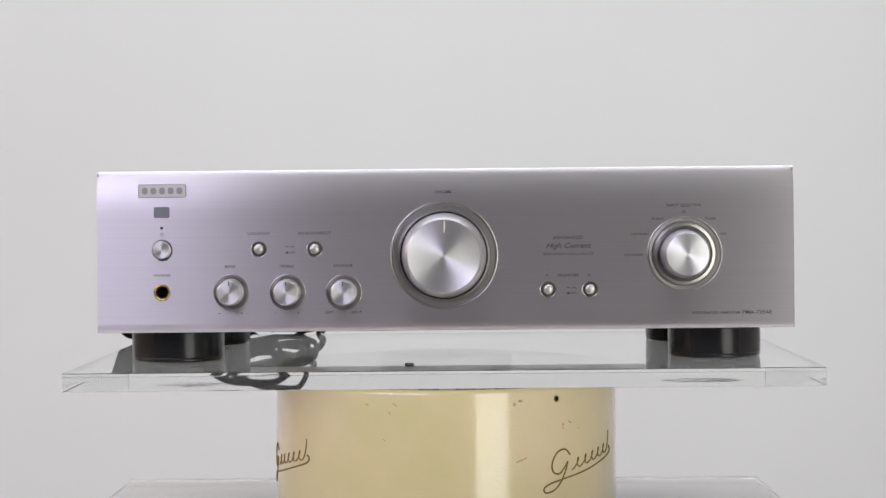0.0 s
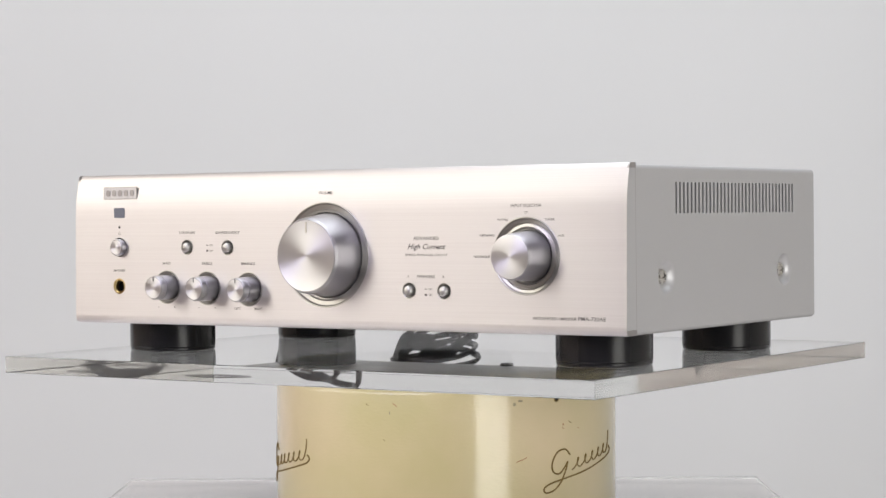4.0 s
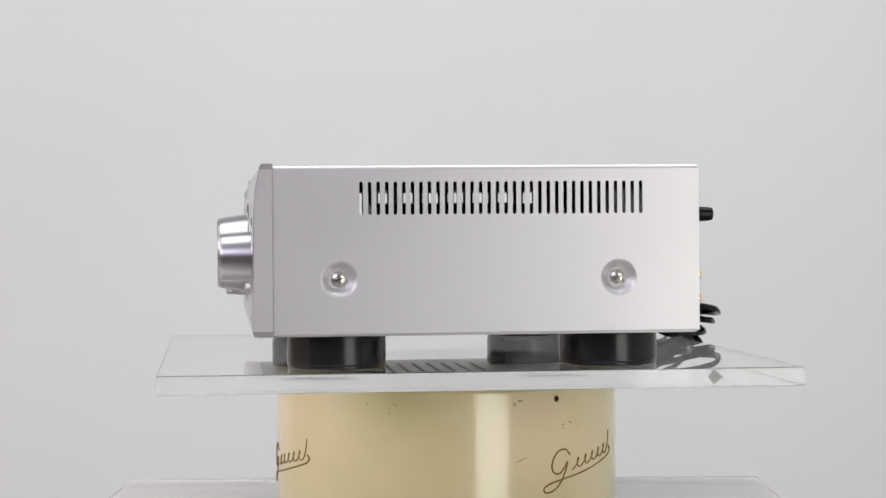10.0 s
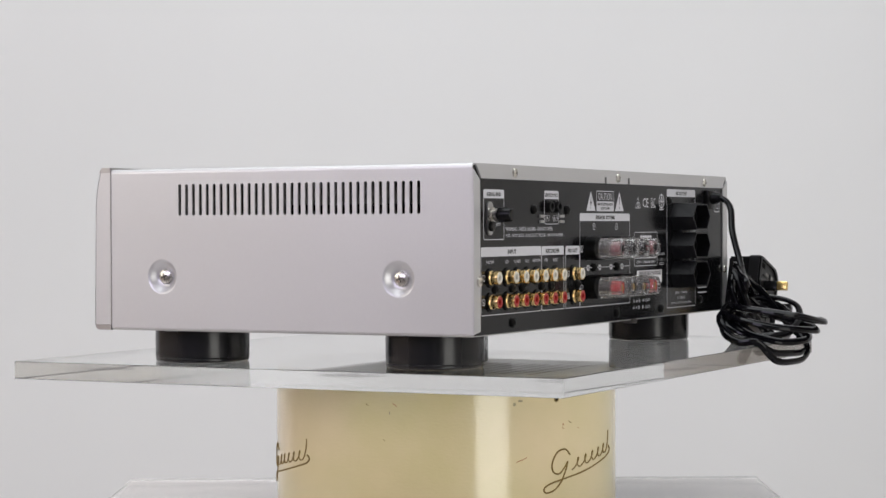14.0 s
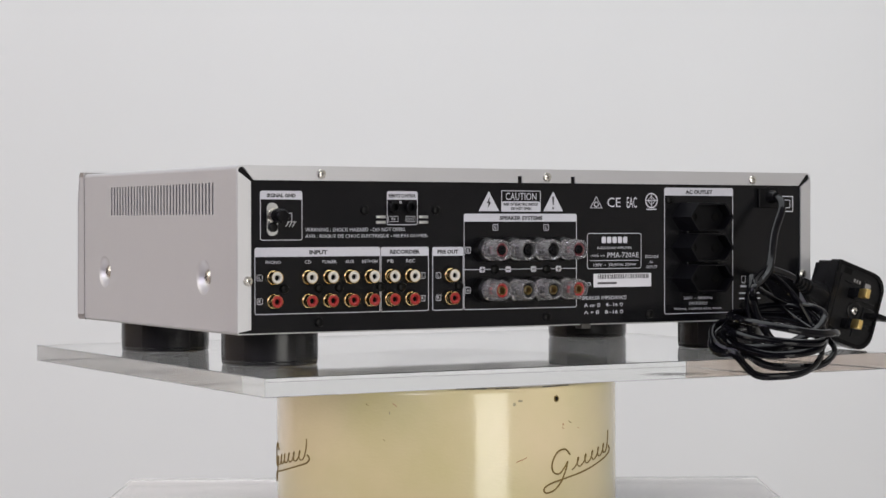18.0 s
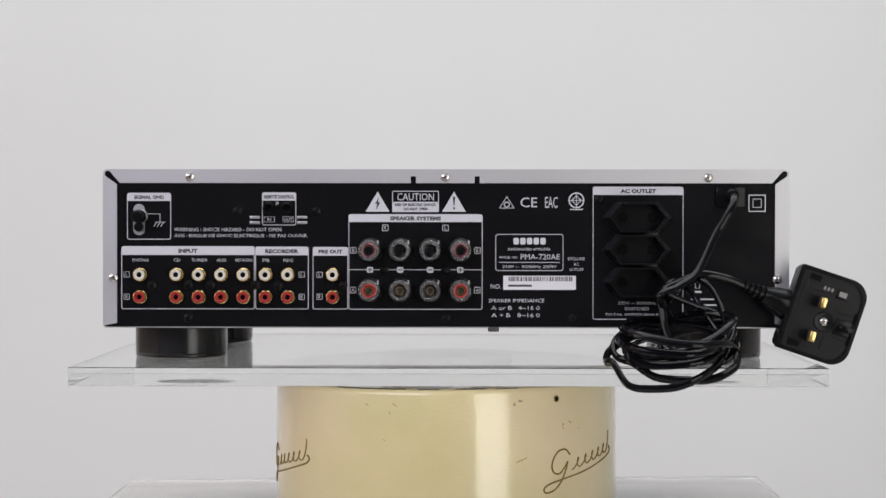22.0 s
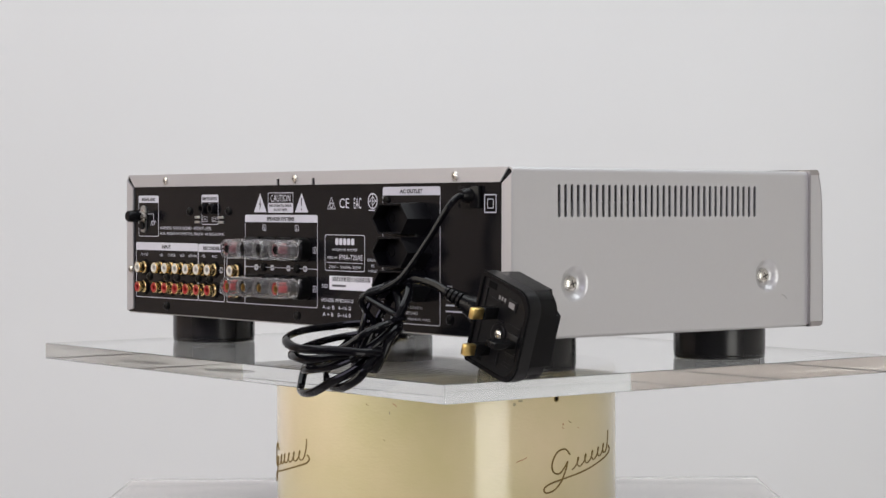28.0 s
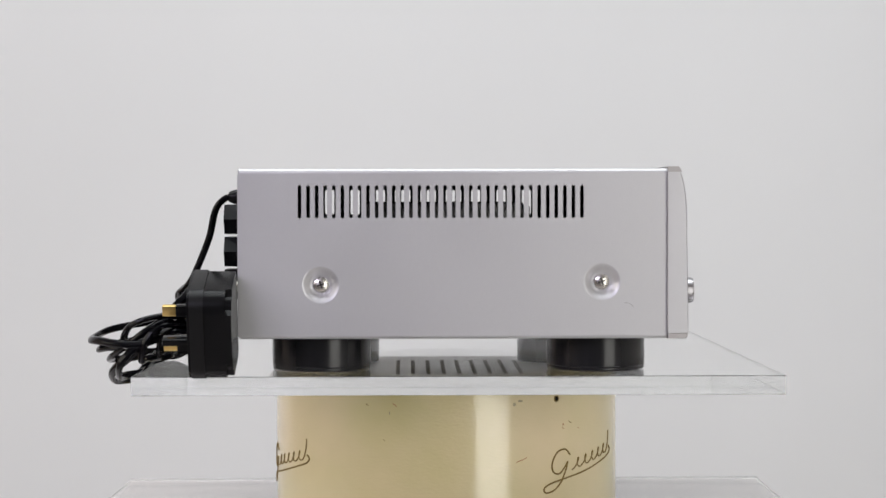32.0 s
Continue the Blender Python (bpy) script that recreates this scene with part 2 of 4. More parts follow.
slab("floor", -2.6, 2.6, -3.6, 1.7, -0.1, 0.0, floor_m, "plain grey studio floor")
slab("ceiling", -2.6, 2.6, -3.6, 1.7, 2.9, 3.0, wall_m, "plain pale studio ceiling")
slab("wall_north", -2.6, 2.6, 1.6, 1.7, 0.0, 2.9, wall_m, "smooth pale grey studio backdrop wall")
slab("wall_south", -2.6, 2.6, -3.6, -3.5, 0.0, 2.9, room_m, "darker studio wall facing the backdrop")
slab("wall_west", -2.6, -2.5, -3.5, 1.6, 0.0, 2.9, brown_m, "brown side wall of the studio")
slab("wall_east", 2.5, 2.6, -3.5, 1.6, 0.0, 2.9, beige_m, "pale beige side wall of the studio")

# ---------------------------------------------------------------- table, lower plate, drum
BASE_TOP = EYE_Z - 0.2045
TABLE_TOP = BASE_TOP - 0.022

table = empty("table", "plain grey laminate table under the clear base plate", "table")
table.location = (0, -0.03, 0)
part("tabletop", box(bmesh.new(), -0.5, 0.5, -0.23, 0.23, TABLE_TOP - 0.03, TABLE_TOP, 0.003), table_m, table)
for sx in (-0.46, 0.46):
    for sy in (-0.19, 0.19):
        part("leg", box(bmesh.new(), sx - 0.025, sx + 0.025, sy - 0.025, sy + 0.025, 0, TABLE_TOP - 0.03, 0.003), zinc_m, table)


def frost_edges(ob):
    """The sawn edges of an acrylic plate are a little milky."""
    ob.data.materials.append(edge_acrylic_m.m)
    ob.data.materials.append(polished_edge_m.m)
    for f in ob.data.polygons:
        f.material_index = 0 if abs(f.normal.z) > 0.9 else 2 if abs(f.normal.y) > 0.9 else 1


base = part("base_plate", box(bmesh.new(), -0.2485, 0.2415, -0.19, 0.19, TABLE_TOP, BASE_TOP, 0.0030, segments=3), acrylic_m, None, smooth=False)
frost_edges(base)
tagged(base, "clear acrylic base plate under the cream drum", "base plate")
base.visible_shadow = False

DRUM_R = 0.1162
DRUM_TOP = EYE_Z - 0.1108


def build_drum():
    drum = empty("drum", "cream lacquered drum with brown script marks, standing on clear acrylic", "drum")
    drum.location = (-0.0012, 0, 0)
    h = [(DRUM_R + 0.0012, BASE_TOP), (DRUM_R + 0.0012, BASE_TOP + 0.004), (DRUM_R, BASE_TOP + 0.006), (DRUM_R, DRUM_TOP - 0.0038), (DRUM_R - 0.0004, DRUM_TOP - 0.0022), (DRUM_R - 0.0014, DRUM_TOP - 0.0008), (DRUM_R - 0.0030, DRUM_TOP - 0.0001), (DRUM_R - 0.0045, DRUM_TOP), (DRUM_R - 0.008, DRUM_TOP),
         (DRUM_R - 0.009, DRUM_TOP - 0.0006), (0, DRUM_TOP - 0.0006)]
    turned("shell", h, Matrix(), cream_m, drum, seg=128)
    turned("turntable_disc", [(0.045, DRUM_TOP - 0.003), (0.045, EYE_Z - 0.1052), (0, EYE_Z - 0.1052)], Matrix(), zinc_m, drum, "thin metal disc under the turning plate", seg=64)

    def wrap(deg, z, out):
        a = radians(deg)
        return ((DRUM_R + out) * math.sin(a), -(DRUM_R + out) * math.cos(a), z)

    # dark hole with a worn rim
    a = radians(37.6)
    m = Matrix.Translation(wrap(37.6, EYE_Z - 0.1190, 0)) @ Matrix.Rotation(a, 4, "Z") @ Matrix.Rotation(radians(90), 4, "X")
    turned("hole_rim", [(0.0022, 0), (0.0021, 0.0003), (0.0015, 0.0004), (0.0014, 0.0001)], m, olive_m, drum, "worn brown rim of a drilled hole", 20, False)
    turned("hole", [(0.0015, 0.0002), (0, 0.0002)], m, hole_m, drum, "dark drilled hole", 20)
    # flowing script-like marks, drawn as plain scribbles with a looped underline
    for d0, lift_ in ((32.6, 0.0030), (-86.8, 0.0006)):
        k = 36.5
        z0 = EYE_Z - 0.1700 + lift_
        big = [(0.30, 0.0115), (0.24, 0.0150), (0.15, 0.0135), (0.09, 0.0070), (0.10, 0.0010), (0.17, -0.0005), (0.24, 0.0040), (0.27, 0.0068), (0.24, 0.0005), (0.18, -0.0068), (0.10, -0.0112), (0.02, -0.0122), (0.0, -0.0095), (0.06, -0.0068), (0.20, -0.0045),
               (0.5, 0.0005), (0.8, 0.0066), (0.96, 0.0106), (1.0, 0.0136), (0.97, 0.0158)]
        part("script_mark", tube(bmesh.new(), spline([wrap(d0 + k * u, z0 + v - 0.0042 * max(0.0, u - 0.2), 0.0) for u, v in big], 8), 0.00060, 6), olive_m, drum, "olive brown looped script mark")
        pts = []
        for i in range(91):
            t = i / 90
            ph = 2 * math.pi * (t * 5.5)
            lift = 0.007 * max(0, t - 0.94) / 0.06
            pts.append(wrap(d0 + k * (0.34 + 0.60 * t + 0.026 * math.sin(ph) - 0.018 * math.cos(ph)), z0 + 0.0046 + 0.0080 * t - 0.0034 * math.cos(ph) + lift, 0.0))
        part("script_wave", tube(bmesh.new(), pts, 0.00050, 6), olive_m, drum, "olive brown wavy script mark")
    rnd = random.Random(5)
    # scratches and specks
    for d, z, n, mat_ in ((22.5, -0.1585, 10, rust_m), (40.0, -0.1375, 3, rust_m), (43.0, -0.134, 4, olive_m), (-17.0, -0.120, 4, rust_m), (-26, -0.1205, 3, olive_m), (-20, -0.143, 2, olive_m)):
        pts = [wrap(d + 0.42 * i + rnd.uniform(-0.1, 0.1), EYE_Z + z + 0.00032 * i * (1 if n > 4 else -2) + rnd.uniform(-0.0002, 0.0002), -0.0001) for i in range(n)]
        part("scratch", tube(bmesh.new(), pts, 0.00028, 5), mat_, drum, "small brown scratch")
    # dark lines along the rim: shade of the gap under the plate, drawn in ink
    for d0, d1, dz in ((-38, -13, -0.0006), (-9, -2, -0.0005), (3, 13, -0.0005), (16, 24, -0.0007), (-60, -44, -0.0008), (33, 44, -0.0006)):
        pts = [wrap(d0 + (d1 - d0) * i / 12, DRUM_TOP + dz + 0.0004 + rnd.uniform(-0.0002, 0.0002), -0.0022) for i in range(13)]
        part("rim_shade_line", tube(bmesh.new(), pts, 0.00032, 5), dark_ink_m, drum, "dark line on the rim, drawn shade of the gap")
    for d, z, w, h in ((24.0, -0.1192, 0.0016, 0.0007), (22.0, -0.1213, 0.0010, 0.0011), (40.5, -0.1360, 0.0005, 0.0007), (47.5, -0.1390, 0.0004, 0.0003), (-18.0, -0.1262, 0.0003, 0.0010), (33.5, -0.1830, 0.0004, 0.0004)):
        m = Matrix.Translation(wrap(d, EYE_Z + z, -0.0001)) @ Matrix.Rotation(radians(d), 4, "Z") @ Matrix.Rotation(radians(90), 4, "X")
        part("speck", plate2d(bmesh.new(), round_rect(2 * w, 2 * h, min(w, h) * 0.8, 3), m, 0.0002), rust_m if d > 40 else stain_m, drum, "small dark speck", smooth=False)
    return drum


build_drum()

# ---------------------------------------------------------------- turning plate
plate = part("turning_plate", box(bmesh.new(), -0.2297, 0.2262, -0.1926, 0.1868, -0.0111, 0.0, 0.0004, segments=2), acrylic_m, None, smooth=False)
tagged(plate, "thick clear acrylic plate turning on the cream drum", "acrylic plate")
plate.visible_shadow = False
frost_edges(plate)

# ---------------------------------------------------------------- amplifier
amp = empty("amplifier", "silver stereo amplifier with coiled black cord, standing on clear acrylic", "amplifier")
Z0, Z1 = 0.0215, 0.1203          # casing, bottom and top
XR, XL = 0.2153, -0.2150         # casing, sides
YF, YB = -0.1252, 0.1265         # casing, front joint and rear edge
FACE0, FACE1 = (0.026, -0.1372), (0.1036, -0.1360)   # flat of the front: height, depth


def face_y(z):
    t = (z - FACE0[0]) / (FACE1[0] - FACE0[0])
    return FACE0[1] + t * (FACE1[1] - FACE0[1])


def bow(z):
    """How far the front recedes towards its top."""
    return 0.0033 * (max(0.0, z - 0.0930) / 0.0254) ** 2.4


HOLES = [(-1.4, 67.3, 33.4), (148.1, 67.0, 23.4), (-134.0, 45.6, 11.2), (-99.0, 45.2, 11.2), (-63.9, 44.9, 11.2), (-176.8, 72.2, 6.5), (-177.1, 45.8, 5.3), (-116.6, 72.2, 5.1), (-81.8, 72.0, 5.1), (63.2, 45.6, 5.1), (89.2, 45.4, 5.1)]


def front_panel():
    w0, w1 = -0.2174, 0.2160
    # flat with round openings
    bm = fresh()
    edges = []

    def loop(pts):
        vs = [bm.verts.new((x, face_y(z), z)) for x, z in pts]
        for i in range(len(vs)):
            edges.append(bm.edges.new((vs[i], vs[(i + 1) % len(vs)])))

    n = 40
    rim = [(w0 + (w1 - w0) * i / n, FACE0[0]) for i in range(n)] + [(w1, FACE0[0] + (FACE1[0] - FACE0[0]) * i / 8) for i in range(8)]
    rim += [(w1 - (w1 - w0) * i / n, FACE1[0]) for i in range(n)] + [(w0, FACE1[0] - (FACE1[0] - FACE0[0]) * i / 8) for i in range(8)]
    loop(rim)
    for x, z, r in HOLES:
        k = 72 if r > 20 else 40
        loop([(x * MM + r * MM * math.cos(2 * math.pi * i / k), z * MM + r * MM * math.sin(2 * math.pi * i / k)) for i in range(k)])
    bmesh.ops.triangle_fill(bm, edges=edges, use_beauty=True, use_dissolve=False)
    for f in bm.faces:
        f.normal_update()
        if f.normal.y > 0:
            f.normal_flip()
    # the top bows back, ever more steeply
    for z in (0.0930, 0.0955, 0.0980, 0.1005):
        bmesh.ops.bisect_plane(bm, geom=list(bm.verts) + list(bm.edges) + list(bm.faces), plane_co=(0, 0, z), plane_no=(0, 0, 1))
    for v in bm.verts:
        v.co.y += bow(v.co.z)
    # the bowed top and the rounded bottom, drawn along the width
    upper = [(z, face_y(z) + bow(z)) for z in [FACE1[0] + 0.0148 * i / 8 for i in range(9)]] + [(0.1204, -0.1316), (0.1211, -0.1310), (0.1214, -0.1302), (0.1214, YF)]
    lower = [(0.0206, YF), (0.0206, -0.1345), (0.0210, -0.1358), (0.0220, -0.1366), (0.0236, -0.1371), FACE0]
    for prof in (upper, lower):
        rows = []
        for z, y in prof:
            drop = max(0.0, 0.0022 - (z - 0.0206)) if prof is lower else 0.0
            inset = 0.0022 - math.sqrt(0.0022 ** 2 - min(drop, 0.0021) ** 2)
            rows.append([bm.verts.new((w0 + inset + (w1 - w0 - 2 * inset) * i / n, y, z)) for i in range(n + 1)])
        for a, b in zip(rows, rows[1:]):
            for i in range(n):
                bm.faces.new((a[i], a[i + 1], b[i + 1], b[i]))
    bmesh.ops.remove_doubles(bm, verts=bm.verts, dist=1e-6)
    uv = bm.loops.layers.uv["uv"]
    for f in bm.faces:
        for lp in f.loops:
            lp[uv].uv = (lp.vert.co.z * 5, lp.vert.co.x * 5)
    panel = part("front_panel", bm, panel_m, amp, "brushed silver aluminium front panel")
    for f in panel.data.polygons:
        if FACE0[0] < f.center.z < 0.0930:
            f.use_smooth = False
    # cut ends: pale recessed flanks between dull lips
    for x, s in ((w0, -1), (w1, 1)):
        bm = bmesh.new()
        m = on("left" if s < 0 else "right", 0, 0, x - s * 0.0011)
        sg = -1 if s < 0 else 1
        flank = [(YF, 0.0240)] + [(face_y(z) + bow(z) + 0.0002, z) for z in (0.0240, 0.0600, 0.0930, 0.0990, 0.1040, 0.1090, 0.1140, 0.1182)] + [(YF, 0.1182)]
        plate2d(bm, [(sg * y, z) for y, z in (flank if s < 0 else reversed(flank))], m, 0.0009)
        part("end_flank", bm, cover_m, panel, "pale cut end of the front panel", smooth=False)
        for prof in ([(YF, 0.0208), (-0.1342, 0.0208), (-0.1358, 0.0214), (-0.1366, 0.0226), (-0.1368, 0.0238), (YF, 0.0238)], [(YF, 0.1182), (-0.1332, 0.1182), (-0.1326, 0.1200), (-0.1314, 0.1214), (YF, 0.1214)]):
            bm = bmesh.new()
            pts = [(sg * y, z) for y, z in prof]
            plate2d(bm, pts if s < 0 else list(reversed(pts)), m, 0.0012)
            part("end_lip", bm, lip_m, panel, smooth=False)
    part("panel_back", box(bmesh.new(), w0 + 0.0013, w1 - 0.0013, YF - 0.0012, YF - 0.0003, 0.0225, 0.1210), lip_m, panel)
    for x0, x1, z0, z1 in ((w0 + 0.0002, w0 + 0.0026, 0.0226, 0.1210), (w1 - 0.0026, w1 - 0.0002, 0.0226, 0.1210), (w0 + 0.0026, w1 - 0.0026, 0.1195, 0.1211)):
        part("back_lip", box(bmesh.new(), x0, x1, YF - 0.0002, YF + 0.0002, z0, z1), lip_m, panel, smooth=False)
    return panel


panel = front_panel()


def fm(x, z, out=0.0):
    """A pose on the front's flat, in millimetres."""
    return on("front", x * MM, z * MM, face_y(z * MM) - out * MM)


def mm(profile):
    return [(r * MM, h * MM) for r, h in profile]


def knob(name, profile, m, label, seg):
    """A turned knob: smooth flanks, darkened in colour for their shade, and a paler spun face."""
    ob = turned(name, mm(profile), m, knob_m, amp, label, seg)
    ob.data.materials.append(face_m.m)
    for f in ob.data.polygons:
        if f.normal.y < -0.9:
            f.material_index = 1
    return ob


def front_controls():
    # volume
    x, z = -1.4, 67.3
    turned("volume_ring", mm([(33.6, 0.0), (33.5, 0.3), (33.2, 0.4), (32.7, 0.3), (32.3, -0.2), (31.8, -0.7), (29.2, -1.1), (28.8, -1.6), (28.3, -1.9), (27.4, -2.1), (26.9, -6.0), (24.0, -7.0), (0, -7.0)]), fm(x, z), ring_m, panel, "recessed turned ring round the volume knob", 96)
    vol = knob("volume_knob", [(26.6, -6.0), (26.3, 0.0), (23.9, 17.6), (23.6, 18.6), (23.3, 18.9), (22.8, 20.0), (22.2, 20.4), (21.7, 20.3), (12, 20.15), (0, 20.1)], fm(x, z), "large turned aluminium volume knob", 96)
    part("index_mark", box(bmesh.new(), -0.0005, 0.0005, 0.0145, 0.0212, 0.0201, 0.0207, 0.0002, fm(x, z) @ pose(0, 0, 0, 0, 0, -1.5)), white_m, vol, "white index line")
    # input selector
    x, z = 148.1, 67.0
    turned("selector_ring", mm([(23.5, 0.0), (23.4, 0.3), (23.1, 0.4), (22.6, 0.2), (22.0, -0.5), (20.4, -0.9), (20.0, -1.6), (19.6, -1.9), (19.2, -1.5), (17.6, -1.2), (17.1, -1.5), (16.7, -3.0), (16.2, -3.3), (15.7, -3.5), (15.4, -6.0), (0, -6.5)]), fm(x, z), ring_m, panel, "stepped turned ring round the selector", 80)
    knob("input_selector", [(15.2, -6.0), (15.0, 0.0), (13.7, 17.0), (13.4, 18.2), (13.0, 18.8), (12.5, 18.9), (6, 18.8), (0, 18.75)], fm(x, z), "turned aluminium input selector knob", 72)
    # tone and balance
    for x, z in ((-134.0, 45.6), (-99.0, 45.2), (-63.9, 44.9)):
        turned("knob_ring", mm([(11.25, 0.0), (11.2, 0.25), (11.0, 0.3), (10.6, 0.1), (10.2, -0.5), (9.3, -1.0), (9.1, -1.2), (8.9, -3.0), (0, -3.2)]), fm(x, z), ring_m, panel, seg=48)
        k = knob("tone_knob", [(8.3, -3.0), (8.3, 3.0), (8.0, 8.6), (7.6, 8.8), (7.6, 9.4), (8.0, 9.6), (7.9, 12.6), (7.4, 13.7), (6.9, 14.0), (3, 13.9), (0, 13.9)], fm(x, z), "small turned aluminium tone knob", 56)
        part("index_mark", box(bmesh.new(), -0.0003, 0.0003, 0.0045, 0.0073, 0.0137, 0.0142, 0.0, fm(x, z)), ink_m, k)
    # power button, jack, push buttons
    turned("power_well", mm([(6.5, 0), (6.3, -0.4), (6.1, -2.5), (0, -2.5)]), fm(-176.8, 72.2), ring_m, panel, seg=40)
    knob("power_button", [(5.8, -2.4), (5.8, 2.6), (5.5, 3.4), (5.0, 3.7), (2.5, 3.6), (0, 3.6)], fm(-176.8, 72.2), "round turned power button", 40)
    jack = turned("headphone_jack", mm([(5.3, 0), (5.1, 0.4), (4.7, 0.5), (4.3, 0.2), (3.7, -0.6), (3.4, -3.0), (3.3, -8.0)]), fm(-177.1, 45.8), bronze_m, amp, "gold ringed headphone socket", 40, False)
    turned("socket_hole", mm([(3.35, -3.2), (2.0, -6.0), (0, -6.0)]), fm(-177.1, 45.8), hole_m, jack, "", 24)
    for x, z in ((-116.6, 72.2), (-81.8, 72.0), (63.2, 45.6), (89.2, 45.4)):
        turned("button_well", mm([(5.1, 0.0), (5.0, 0.2), (4.7, 0.1), (4.1, -1.0), (3.6, -1.4), (3.4, -3.0), (0, -3.0)]), fm(x, z), ring_m, panel, seg=36)
        turned("push_button", mm([(3.2, -2.8), (3.2, 0.8), (3.0, 1.8), (2.4, 2.5), (1.3, 2.9), (0, 3.0)]), fm(x, z), button_m, amp, "small domed push button", 32)
    # remote sensor and standby light
    part("remote_sensor", plate2d(bmesh.new(), round_rect(0.0098, 0.0068, 0.001), fm(-176.9, 95.6, 0.02), 0.0002), lens_m, panel, "dark grey remote sensor window", smooth=False)
    turned("standby_light", mm([(0.9, 0.0), (0.9, 0.12), (0.5, 0.25), (0, 0.28)]), fm(-177.0, 85.9), dark_ink_m, panel, seg=16)
    # maker's badge as a plain framed plate with plain blocks
    badge = part("badge", plate2d(bmesh.new(), round_rect(0.0298, 0.0083, 0.0005), on("front", -0.1765, 0.1090, -0.1352), 0.0004), edge_m, panel, "small framed metal badge", smooth=False)
    m = on("front", -0.1765, 0.1090, -0.1357)
    part("badge_frame", outline(bmesh.new(), round_rect(0.0294, 0.0079, 0.0005), m, 0.0004, 0.0002), lip_m, badge, smooth=False)
    for k in range(5):
        part("badge_block", plate2d(bmesh.new(), round_rect(0.0036, 0.0042, 0.0014, 4), m @ pose((k - 2) * 0.0054, 0, 0), 0.0003), lip_m, badge, smooth=False)

    def t(body, x, z, h, w=None, align="CENTER", shear=0.0, mat_=ink_m):
        letters(body, fm(x, z, 0.08), panel, mat_, h * MM, w * MM if w else None, align, shear, bold=0.006)

    t("PHONES", -177.0, 56.4, 1.7, 10.4)
    t("LOUDNESS", -116.5, 82.0, 1.7, 13.6)
    t("SOURCE DIRECT", -81.8, 81.9, 1.7, 20.5)
    t("BASS", -134.4, 61.6, 1.7, 6.6)
    t("TREBLE", -99.4, 61.5, 1.7, 9.2)
    t("BALANCE", -64.3, 61.6, 1.7, 11.6)
    t("LEFT", -73.2, 32.4, 1.5, 5.2)
    t("RIGHT", -56.0, 32.4, 1.5, 6.2)
    letters("VOLUME", on("front", -0.0016, 0.1068, -0.1359), panel, ink_m, 0.0018, 0.0102)
    t("ADVANCED", 75.8, 77.8, 2.1, 19.0)
    t("High Current", 76.2, 72.2, 4.4, 28.0, shear=0.35)
    t("SINGLE PUSH-PULL CIRCUIT", 76.0, 67.6, 1.3, 31.5)
    t("SPEAKERS", 75.7, 54.3, 1.7, 13.2)
    t("A", 62.6, 54.4, 1.5)
    t("B", 88.7, 54.3, 1.5)
    t("INPUT SELECTOR", 147.9, 97.1, 1.8, 21.4)
    t("CD", 147.9, 93.0, 1.4, 2.8)
    t("PHONO", 131.6, 88.8, 1.4, 7.4)
    t("TUNER", 164.2, 88.7, 1.4, 7.0)
    t("NETWORK", 120.6, 79.4, 1.4, 10.4)
    t("AUX", 172.2, 79.2, 1.4, 4.4)
    t("RECORDER", 116.6, 66.5, 1.4, 11.6)
    t("INTEGRATED AMPLIFIER", 152.7, 30.2, 1.8, 29.8, "LEFT")
    t("PMA-720AE", 183.7, 30.4, 2.4, 18.4, "LEFT")
    for x, z in ((-97.4, 73.6), (-97.4, 70.0), (77.3, 46.6), (77.3, 43.1)):
        t("ON" if z in (73.6, 46.6) else "OFF", x + 0.4, z, 1.2, None, "LEFT")
        up = z in (73.6, 46.6)
        part("switch_symbol", plate2d(bmesh.new(), round_rect(0.0018, 0.0005 if up else 0.0011, 0.0001, 2), fm(x - 1.6, z, 0.06), 0.00003), ink_m, panel, smooth=False)
    for x in (-134.5, -99.4, -64.3):
        for s in (-1, 1):
            if x > -70:
                continue
            bm = plate2d(bmesh.new(), round_rect(0.0013, 0.0003, 0.0001, 2), fm(x + s * 7.0, 32.4, 0.06), 0.00003)
            if s > 0:
                plate2d(bm, round_rect(0.0003, 0.0013, 0.0001, 2), fm(x + s * 7.0, 32.4, 0.065), 0.00003)
            part("sign_mark", bm, ink_m, panel, smooth=False)
    # power symbol
    bm = bmesh.new()
    outline(bm, [(0.001 * math.cos(a), 0.001 * math.sin(a)) for a in [2 * math.pi * i / 20 for i in range(20)]], fm(-176.8, 81.6), 0.0002, 0.00008)
    plate2d(bm, round_rect(0.0002, 0.0011, 0.00005, 2), fm(-176.8, 82.3, 0.06), 0.00003)
    part("power_symbol", bm, ink_m, panel, smooth=False)


front_controls()

# ---------------------------------------------------------------- casing
SLOT0, SLOT_N, PITCH = -0.0738, 34, 0.0050
SLOT_LO, SLOT_HI = 0.0914, 0.1105
DISHES = {1: ((-0.0868, 0.0540), (0.0778, 0.0538)), -1: ((-0.0868, 0.0540), (0.0778, 0.0524))}
DISH_R = 0.0108


